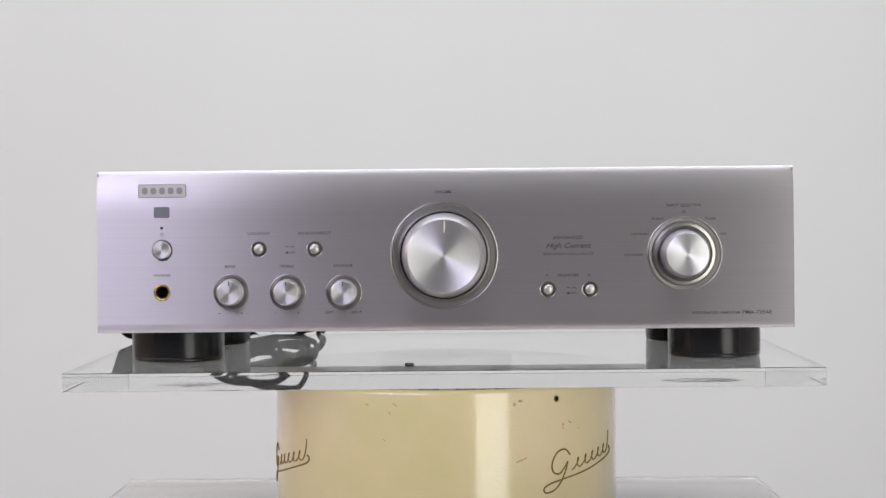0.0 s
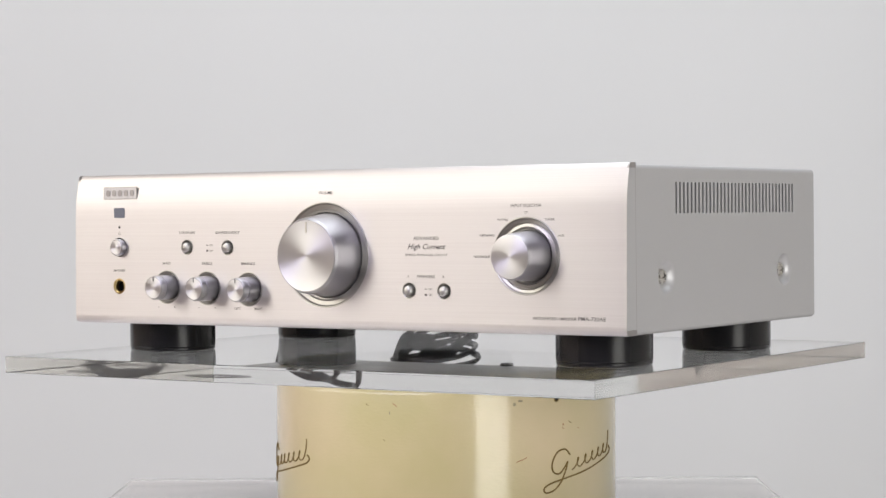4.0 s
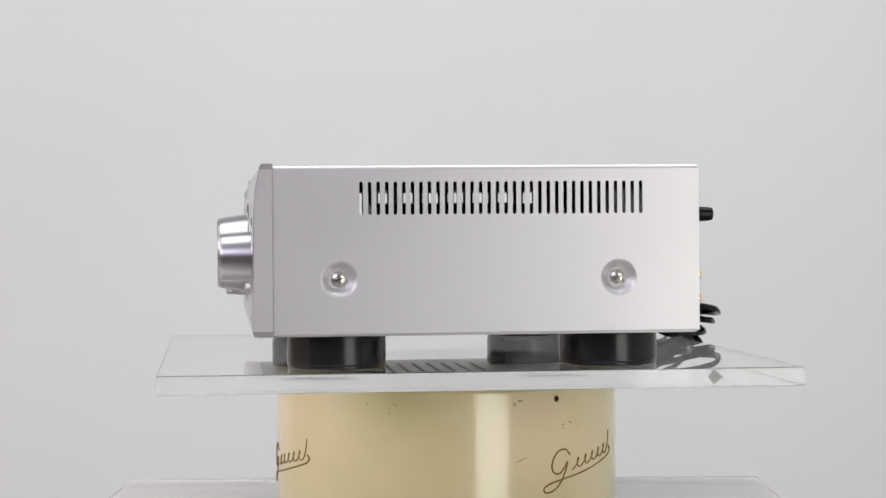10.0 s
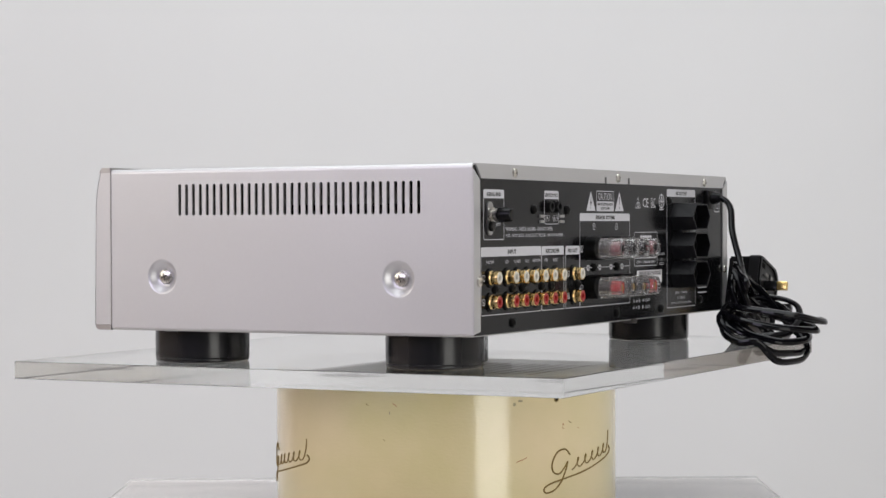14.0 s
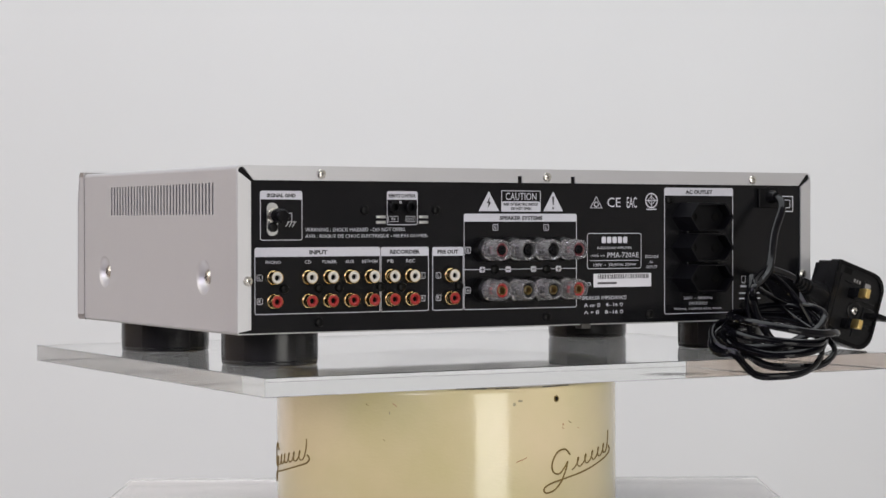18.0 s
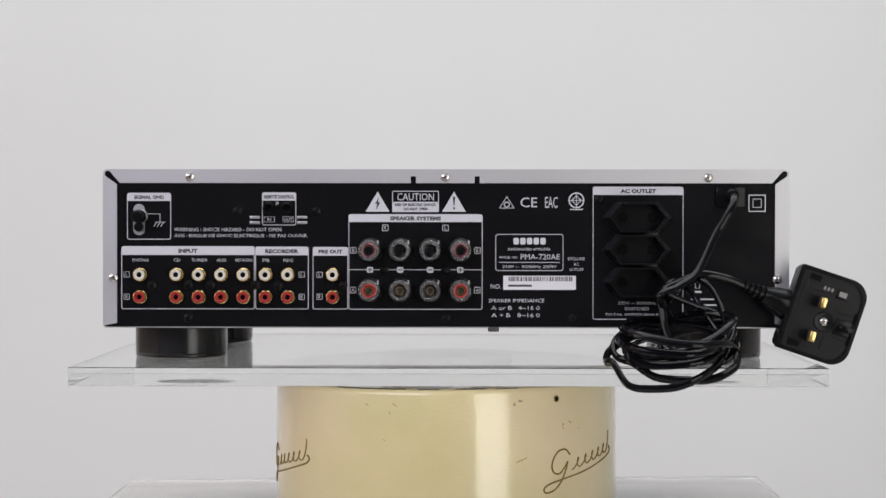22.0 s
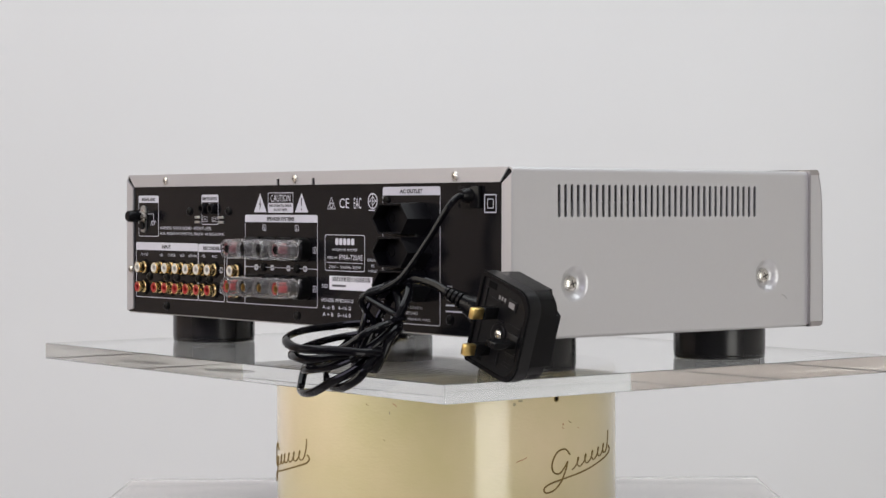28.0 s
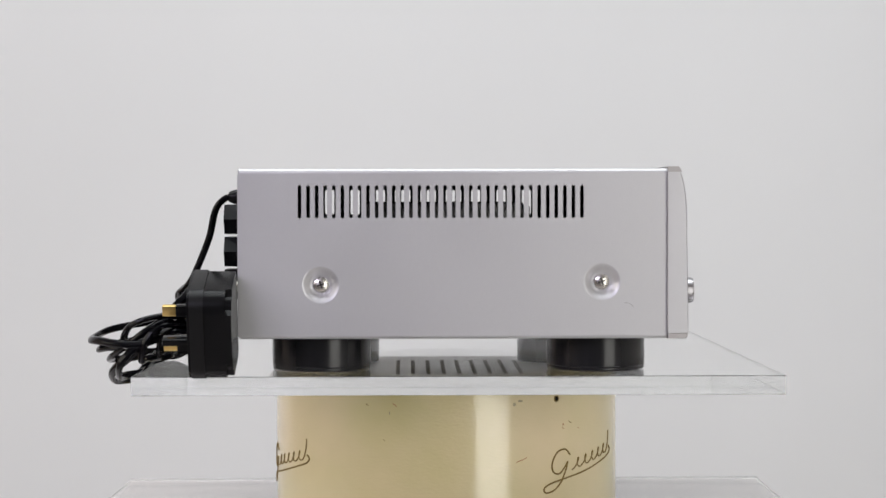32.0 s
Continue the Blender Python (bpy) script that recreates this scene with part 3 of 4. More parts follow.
def casing_cover():
    bm = bmesh.new()
    arc, low_arc = 0.0030, 0.0012

    def quad(x, y0, y1, z0, z1, s):
        p = [(x, y0, z0), (x, y1, z0), (x, y1, z1), (x, y0, z1)]
        vs = [bm.verts.new(q) for q in (p if s > 0 else reversed(p))]
        bm.faces.new(vs)

    for s, x in ((1, XR), (-1, XL)):
        dz = 0.0125
        zc = 0.0539
        z_slot0, z_slot1 = SLOT_LO + 0.001 - 0.0025, SLOT_HI - 0.001 + 0.0025
        top = Z1 - arc
        s0 = SLOT0 if s > 0 else SLOT0 - 0.0012
        quad(x, YF, YB - 0.001, Z0 + low_arc, zc - dz, s)
        ys = [YF]
        for y, _ in DISHES[s]:
            ys += [y - dz, y + dz]
        ys.append(YB - 0.001)
        for a, b in ((0, 1), (2, 3), (4, 5)):
            quad(x, ys[a], ys[b], zc - dz, zc + dz, s)
        for y, z in DISHES[s]:
            ring, rect = [], []
            for i in range(32):
                a = 2 * math.pi * i / 32
                c, d = math.cos(a), math.sin(a)
                k = dz / max(abs(c), abs(d))
                ring.append(bm.verts.new((x, y + DISH_R * c, z + DISH_R * d)))
                rect.append(bm.verts.new((x, y + k * c, zc + k * d)))
            for i in range(32):
                j = (i + 1) % 32
                f = (rect[i], rect[j], ring[j], ring[i])
                bm.faces.new(f if s > 0 else tuple(reversed(f)))
        quad(x, YF, YB - 0.001, zc + dz, z_slot0, s)
        quad(x, YF, s0 - PITCH / 2, z_slot0, z_slot1, s)
        quad(x, s0 + PITCH * (SLOT_N - 0.5), YB - 0.001, z_slot0, z_slot1, s)
        for n in range(SLOT_N):
            y = s0 + PITCH * n
            ring, rect = [], []
            for zc_, a0 in ((SLOT_HI - 0.001, 0), (SLOT_LO + 0.001, 180)):
                for i in range(9):
                    a = radians(a0 + 22.5 * i)
                    c, d = math.cos(a), math.sin(a)
                    k = (PITCH / 2) / max(abs(c), abs(d))
                    ring.append(bm.verts.new((x, y + 0.00108 * c, zc_ + 0.00108 * d)))
                    rect.append(bm.verts.new((x, y + k * c, zc_ + k * d)))
            m_ = len(ring)
            for i in range(m_):
                j = (i + 1) % m_
                f = (rect[i], rect[j], ring[j], ring[i])
                bm.faces.new(f if s > 0 else tuple(reversed(f)))
        quad(x, YF, YB - 0.001, z_slot1, top, s)
        # rolled top edge
        rows = []
        for i in range(17):
            a = radians(90 * i / 16)
            rows.append([bm.verts.new((x - s * arc * (1 - math.cos(a)), y, top + arc * math.sin(a))) for y in (YF, YB - 0.001)])
        for a, b in zip(rows, rows[1:]):
            f = (a[0], a[1], b[1], b[0])
            bm.faces.new(f if s > 0 else tuple(reversed(f)))
        # folded lower edge
        rows = []
        for i in range(9):
            a = radians(90 * i / 8)
            rows.append([bm.verts.new((x - s * low_arc * (1 - math.cos(a)), y, Z0 + low_arc * (1 - math.sin(a)))) for y in (YF, YB - 0.001)])
        for a, b in zip(rows, rows[1:]):
            f = (b[0], b[1], a[1], a[0])
            bm.faces.new(f if s > 0 else tuple(reversed(f)))
    p = [bm.verts.new(q) for q in ((XL + arc, YF, Z1), (XR - arc, YF, Z1), (XR - arc, YB - 0.001, Z1), (XL + arc, YB - 0.001, Z1))]
    bm.faces.new(p)
    bmesh.ops.remove_doubles(bm, verts=bm.verts, dist=2e-6)
    cover = part("cover", bm, cover_m, amp, "satin silver painted steel cover with slots", smooth=False)
    sol = cover.modifiers.new("thickness", "SOLIDIFY")
    sol.thickness, sol.offset = 0.0011, -1.0
    # dished recesses and their screws
    for s, face, x in ((1, "right", XR), (-1, "left", XL)):
        for y, z in DISHES[s]:
            m = on(face, y, z, x)
            recess = turned("screw_recess", mm([(11.0, 0.0), (10.5, -0.12), (9.6, -0.6), (8.6, -1.5), (7.6, -2.6), (6.6, -3.5), (5.6, -4.0), (4.6, -4.25), (0, -4.3)]), m, cover_m, cover, "pressed dish round a screw", 48)
            cross_screw(m @ pose(0, 0, -0.0043), 4.6, steel_m, recess)
    # small scuffs on the paint
    arc_ = [(XL - 0.00005, -0.1005 + 0.0055 * math.cos(a), 0.0362 + 0.0055 * math.sin(a)) for a in [radians(85 + 8 * i) for i in range(9)]]
    part("scuff", tube(bmesh.new(), arc_, 0.00016, 5), scuff_m, cover, "fine curved scratch in the paint")
    return cover


def cross_screw(m, r, material, parent, name="screw"):
    """A pan-head screw with a cross slot."""
    bm = lathe(fresh(), mm([(r, 0), (r, r * 0.22), (r * 0.9, r * 0.42), (r * 0.6, r * 0.58), (r * 0.30, r * 0.63), (0, r * 0.64)]), m, 24)
    ob = part(name, bm, material, parent)
    bm = bmesh.new()
    for a in (20, 110):
        box(bm, -r * 0.48 * MM, r * 0.48 * MM, -r * 0.09 * MM, r * 0.09 * MM, r * 0.5 * MM, r * 0.65 * MM, 0, m @ pose(0, 0, 0, 0, 0, a))
    part("cross_slot", bm, slot_steel_m if material is steel_m else hole_m, parent, smooth=False)
    return ob


cover = casing_cover()
part("chassis_base", box(bmesh.new(), XL + 0.001, XR - 0.001, YF, YB - 0.002, Z0 - 0.0008, Z0 + 0.0006, 0.0003), zinc_m, amp, "dull zinc bottom plate", smooth=False)
for x0, y0, nx, ny in ((-0.165, -0.055, 13, 9), (0.045, -0.055, 15, 9)):
    bm = bmesh.new()
    for i in range(nx):
        for j in range(ny):
            box(bm, x0 + 0.0085 * i, x0 + 0.0085 * i + 0.0036, y0 + 0.011 * j, y0 + 0.011 * j + 0.0030, Z0 - 0.0011, Z0 - 0.0007)
    part("bottom_slots", bm, slot_m, amp, "rows of dark slots in the bottom plate", smooth=False)
part("bottom_label", box(bmesh.new(), -0.045, 0.020, -0.02, 0.03, Z0 - 0.0011, Z0 - 0.0007), paper_m, amp, "pale label under the bottom plate", smooth=False)
part("heat_sink", box(bmesh.new(), -0.03, 0.12, -0.055, 0.045, 0.024, 0.0985, 0.001), black_m, amp, "black heat sink inside the cover")
part("transformer", box(bmesh.new(), -0.15, -0.06, -0.045, 0.055, 0.024, 0.101, 0.003), zinc_m, amp, "transformer block inside the cover")


def foot(x, y):
    f = turned("foot", mm([(27.5, 21.6), (28.6, 21.2), (29.4, 20.2), (29.6, 18.5), (29.6, 3.2), (29.2, 2.6), (29.4, 2.2), (29.4, 1.2), (28.6, 0.2), (27.5, 0.0), (0, 0.0)]), Matrix.Translation((x, y, 0)), foot_m, amp, "glossy black round foot", 72)
    return f


for x, y in ((-0.1740, -0.0864), (0.1720, -0.0864), (-0.1740, 0.0790), (0.1720, 0.0790)):
    foot(x, y)

# ---------------------------------------------------------------- rear
RP = 0.1252   # rear panel face
rear = part("rear_panel", box(bmesh.new(), XL + 0.0015, XR - 0.0015, RP - 0.0012, RP, Z0, Z1 - 0.0012), black_m, amp, "black printed rear panel", smooth=False)


def rm(x, z, out=0.0):
    return on("rear", x * MM, z * MM, RP + out * MM)


def rear_rim():
    # folded rim of the cover, mitred in the corners, with two notches on the top side
    y0 = YB - 0.0002
    def piece(pts):
        bm = plate2d(bmesh.new(), pts, on("rear", 0, 0, y0 - 0.001), 0.001)
        return part("rear_rim", bm, cover_m, cover, "folded silver rim of the cover", smooth=False)
    zt, zi = Z1 - 0.0004, 0.1116
    notch = [(20.4, 1.6), (-19.6, 1.6)]
    r, l = XR - 0.0003, XL + 0.0003
    # in the rear view x runs the other way
    top = [(-r + 0.0032, zt), (-r + 0.0105, zi)]
    for x, w in notch:
        top += [(-(x + w) * MM, zi), (-(x + w) * MM, zi + 0.0042), (-(x - w) * MM, zi + 0.0042), (-(x - w) * MM, zi)]
    top += [(-l - 0.0105, zi), (-l - 0.0032, zt)]
    piece(top)
    piece([(-r, zt - 0.0030), (-r, Z0 + 0.0006), (-r + 0.0086, Z0 + 0.0022), (-r + 0.0086, zi - 0.0008)])
    piece([(-l, zt - 0.0030), (-l - 0.0086, zi - 0.0008), (-l - 0.0086, Z0 + 0.0022), (-l, Z0 + 0.0006)])


rear_rim()


def bars(x, z, w, h, mat_=None):
    part("print_bar", plate2d(bmesh.new(), round_rect(w * MM, h * MM, min(w, h) * 0.2 * MM, 3), rm(x, z, 0.02), 0.00005), mat_ or print_m, rear, smooth=False)


def rt(body, x, z, h, w=None, align="CENTER", mat_=None, out=0.09):
    letters(body, rm(x, z, out), rear, mat_ or print_m, h * MM, w * MM if w else None, align, bold=0.05 if mat_ else 0.0)


def frame_box(x0, z0, x1, z1, header=0.0, title="", tw=None, th=2.4, line=0.45):
    """A printed frame, with a filled heading. x0 is the viewer's left."""
    cx, cz, w, h = (x0 + x1) / 2, (z0 + z1) / 2, abs(x0 - x1), z0 - z1
    part("print_frame", outline(bmesh.new(), round_rect(w * MM, h * MM, 1.2 * MM, 5), rm(cx, cz), line * MM, 0.00006), print_m, rear, smooth=False)
    if header:
        part("print_heading", plate2d(bmesh.new(), round_rect(w * MM, header * MM, 1.2 * MM, 5, lower=False), rm(cx, z0 - header / 2, 0.03), 0.00005), print_m, rear, smooth=False)
        rt(title, cx, z0 - header / 2 - 0.1, th, tw, mat_=dark_ink_m, out=0.12)


def rear_print():
    frame_box(199.9, 105.2, 172.7, 76.3, 4.9, "SIGNAL GND", 19, 2.3)
    frame_box(203.5, 71.7, 120.2, 32.6, 5.3, "INPUT", 12, 2.6)
    frame_box(119.4, 71.5, 86.3, 32.6, 5.2, "RECORDER", 21, 2.6)
    frame_box(83.3, 71.3, 61.5, 32.6, 5.2, "PRE OUT", 15, 2.5)
    frame_box(115.1, 105.5, 94.1, 85.3, 4.9, "REMOTE CONTROL", 19, 2.3)
    frame_box(60.8, 91.9, -22.8, 32.5, 4.7, "SPEAKER SYSTEMS", 32, 2.6)
    frame_box(-92.3, 109.3, -148.6, 26.4, 5.0, "AC OUTLET", 22.5, 2.6)
    bars(19.0, 57.3, 83.4, 0.4)
    rt("WARNING : SHOCK HAZARD - DO NOT OPEN.", 170.5, 82.4, 2.3, 68, "LEFT")
    rt("AVIS : RISQUE DE CHOC ELECTRIQUE - NE PAS OUVRIR.", 170.5, 78.4, 2.3, 84, "LEFT")
    for body, x, w in (("PHONO", 191.7, 10.0), ("CD", 168.8, 4.2), ("TUNER", 154.7, 10.0), ("AUX", 140.8, 6.0), ("NETWORK", 126.7, 11.0), ("PB", 112.8, 4.2), ("REC", 98.8, 6.3)):
        rt(body, x, 63.2, 1.9, w)
    for x in (200.4, 90.4, 79.2):
        for body, z in (("L", 54.1), ("R", 40.2)):
            part("print_frame", outline(bmesh.new(), round_rect(0.0034, 0.0034, 0.0004, 3), rm(x, z), 0.0003, 0.00006), print_m, rear, smooth=False)
            rt(body, x, z, 2.0)
    rt("IR", 105.6, 98.9, 1.8)
    rt("IN", 110.8, 88.9, 1.8)
    rt("OUT", 98.9, 88.7, 1.8)
    for x, w in ((110.8, 6.6), (98.9, 6.6)):
        part("print_frame", outline(bmesh.new(), round_rect(w * MM, 0.0032, 0.0002, 2), rm(x, 88.8), 0.00025, 0.00006), print_m, rear, smooth=False)
    # ground sign
    bars(183.6, 92.2, 9.0, 0.35)
    bars(179.4, 89.6, 0.35, 5.4)
    bars(179.4, 87.0, 6.4, 0.4)
    for k in (-2.2, 0, 2.2):
        part("ground_stroke", plate2d(bmesh.new(), round_rect(0.0004, 0.0034, 0.0001, 2), rm(179.4 + k + 0.9, 85.5) @ pose(0, 0, 0.00003, 0, 0, -32), 0.00005), print_m, rear, smooth=False)
    # warning triangles and caution plate
    for x, mark in ((42.8, "bolt"), (-5.1, "!")):
        part("warning_triangle", plate2d(bmesh.new(), [(-0.0075, -0.0063), (0.0075, -0.0063), (0.0, 0.0063)], rm(x, 100.0, 0.02), 0.00005), print_m, rear, smooth=False)
        if mark == "!":
            bm = plate2d(bmesh.new(), [(-0.0003, -0.0020), (0.0003, -0.0020), (0.0008, 0.0035), (-0.0008, 0.0035)], rm(x, 99.6, 0.08), 0.00004)
            plate2d(bm, round_rect(0.0014, 0.0014, 0.0006, 3), rm(x, 95.8, 0.08), 0.00004)
        else:
            bm = plate2d(bmesh.new(), [(0.0007, 0.0040), (-0.0016, -0.0004), (-0.0002, -0.0002), (-0.0011, -0.0042), (0.0016, 0.0006), (0.0003, 0.0006)], rm(x, 98.9, 0.08), 0.00004)
        part("warning_sign", bm, dark_ink_m, rear, smooth=False)
    part("print_frame", outline(bmesh.new(), round_rect(0.0288, 0.0128, 0.0003, 2), rm(19.0, 100.1), 0.0005, 0.00006), print_m, rear, smooth=False)
    rt("CAUTION", 19.0, 103.0, 4.6, 23)
    bars(19.0, 96.8, 28.6, 6.2)
    rt("RISK OF ELECTRIC SHOCK", 19.0, 98.1, 1.8, 26, mat_=dark_ink_m, out=0.12)
    rt("DO NOT OPEN", 19.0, 95.4, 1.8, 15, mat_=dark_ink_m, out=0.12)
    # speaker signs
    for body, x, z in (("R", 38.0, 83.6), ("L", 0.2, 83.5), ("B", -19.8, 69.4), ("A", -19.7, 44.5), ("B", 58.0, 69.4), ("A", 58.2, 44.5)):
        part("print_frame", outline(bmesh.new(), round_rect(0.0036, 0.0036, 0.0004, 3), rm(x, z), 0.0004, 0.00006), print_m, rear, smooth=False)
        rt(body, x, z, 2.1)
    for x, plus in ((47.6, 1), (28.6, 0), (9.8, 0), (-9.1, 1)):
        bars(x, 57.2, 4.0, 3.6)
        bm = plate2d(bmesh.new(), round_rect(0.0026, 0.0006, 0.0001, 2), rm(x, 57.2, 0.09), 0.00004)
        if plus:
            plate2d(bm, round_rect(0.0006, 0.0026, 0.0001, 2), rm(x, 57.2, 0.1), 0.00004)
        part("polarity_sign", bm, dark_ink_m, rear, smooth=False)
    # approval signs
    part("approval_triangle", outline(bmesh.new(), [(-0.0045, -0.0034), (0.0045, -0.0034), (0, 0.0038)], rm(-38.2, 99.4), 0.0008, 0.00006), print_m, rear, smooth=False)
    part("approval_ring", outline(bmesh.new(), [(0.0016 * math.cos(a), -0.0012 + 0.0016 * math.sin(a)) for a in [2 * math.pi * i / 16 for i in range(16)]], rm(-38.2, 99.4), 0.0006, 0.00006), print_m, rear, smooth=False)
    rt("CE", -52.0, 99.6, 6.2, 10.4)
    rt("EAC", -66.1, 99.6, 7.0, 7.8)
    ring = [(math.cos(a), math.sin(a)) for a in [2 * math.pi * i / 28 for i in range(28)]]
    part("approval_ring", outline(bmesh.new(), [(0.0046 * a, 0.0046 * b) for a, b in ring], rm(-81.8, 100.9), 0.0008, 0.00006), print_m, rear, smooth=False)
    part("approval_diamond", outline(bmesh.new(), [(0.003, 0), (0, 0.003), (-0.003, 0), (0, -0.003)], rm(-81.8, 100.9), 0.0006, 0.00006), print_m, rear, smooth=False)
    bm = plate2d(bmesh.new(), round_rect(0.009, 0.0004, 0.0001, 2), rm(-81.8, 100.9, 0.02), 0.00005)
    plate2d(bm, round_rect(0.0004, 0.009, 0.0001, 2), rm(-81.8, 100.9, 0.03), 0.00005)
    part("approval_cross", bm, print_m, rear, smooth=False)
    bars(-81.8, 95.2, 8.0, 0.7)
    # rating plate
    part("print_frame", outline(bmesh.new(), round_rect(0.0422, 0.0227, 0.0016, 5), rm(-52.4, 68.2), 0.0004, 0.00006), print_m, rear, smooth=False)
    for k in range(5):
        part("maker_block", plate2d(bmesh.new(), round_rect(0.0034, 0.0042, 0.0010, 4), rm(-52.5 - (k - 2) * 4.2, 75.3, 0.02), 0.00005), print_m, rear, smooth=False)
    rt("INTEGRATED AMPLIFIER", -52.5, 70.2, 1.6, 27)
    rt("MODEL NO.", -33.7, 65.1, 1.5, 11.4, "LEFT")
    rt("PMA-720AE", -46.9, 65.5, 3.4, 24.6, "LEFT")
    bars(-52.4, 62.0, 38.6, 0.35)
    rt("230V ~  50/60Hz 200W", -52.5, 59.3, 1.8, 34)
    # serial label
    part("serial_label", plate2d(bmesh.new(), round_rect(0.0455, 0.0088, 0.0002, 2), rm(-58.8, 49.2, 0.02), 0.0001), paper_m, rear, "white serial number label", smooth=False)
    rnd = random.Random(3)
    x = -39.5
    bm = bmesh.new()
    while x > -79:
        w = rnd.choice((0.35, 0.6, 0.9))
        plate2d(bm, round_rect(w * MM, 0.0029, 0.00002, 2), rm(x, 51.6, 0.13), 0.00004)
        x -= w + rnd.choice((0.4, 0.6))
    part("bar_code", bm, ink_m, rear, smooth=False)
    part("serial_bar", plate2d(bmesh.new(), round_rect(0.015, 0.0013, 0.0001, 2), rm(-46.6, 47.4, 0.13), 0.00004), ink_m, rear, smooth=False)
    rt("NO.", -31.4, 46.9, 2.8, 6.6)
    rt("SPEAKER IMPEDANCE", -26.8, 38.0, 2.3, 35, "LEFT")
    rt("A or B   4~16", -28.6, 33.4, 2.4, 26.5, "LEFT")
    rt("A + B   8~16", -28.6, 28.8, 2.4, 26.5, "LEFT")
    for z in (33.4, 28.8):
        part("ohm_sign", outline(bmesh.new(), [(0.001 * a, 0.001 * b) for a, b in ring[::3]], rm(-57.8, z), 0.0004, 0.00006), print_m, rear, smooth=False)
    rt("EXCLUDE", -81.9, 64.3, 1.8, 10.5)
    rt("AC", -81.9, 60.8, 1.8)
    rt("OUTLET", -81.9, 57.5, 1.8, 9.0)
    rt("230V ~ 50/60Hz", -119.8, 36.6, 1.9, 24)
    rt("SWITCHED", -119.8, 33.0, 1.9, 15)
    rt("TOTAL 100W(0.43A) MAX.", -119.8, 29.2, 1.9, 40)
    # double square
    for k in (0.0102, 0.0052):
        part("print_frame", outline(bmesh.new(), round_rect(k, k, 0.0002, 2), rm(-194.9, 99.2), 0.0007 if k > 0.006 else 0.0005, 0.00006), print_m, rear, smooth=False)
    # crossed bin sign
    part("print_frame", outline(bmesh.new(), [(-0.0018, 0.002), (0.0018, 0.002), (0.0012, -0.0025), (-0.0012, -0.0025)], rm(-157.7, 48.4), 0.0004, 0.00006), print_m, rear, smooth=False)
    bars(-157.7, 43.6, 5.2, 1.2)
    for z in (39.0, 35.4):
        bars(-163.0, z, 18.0, 0.9)


rear_print()


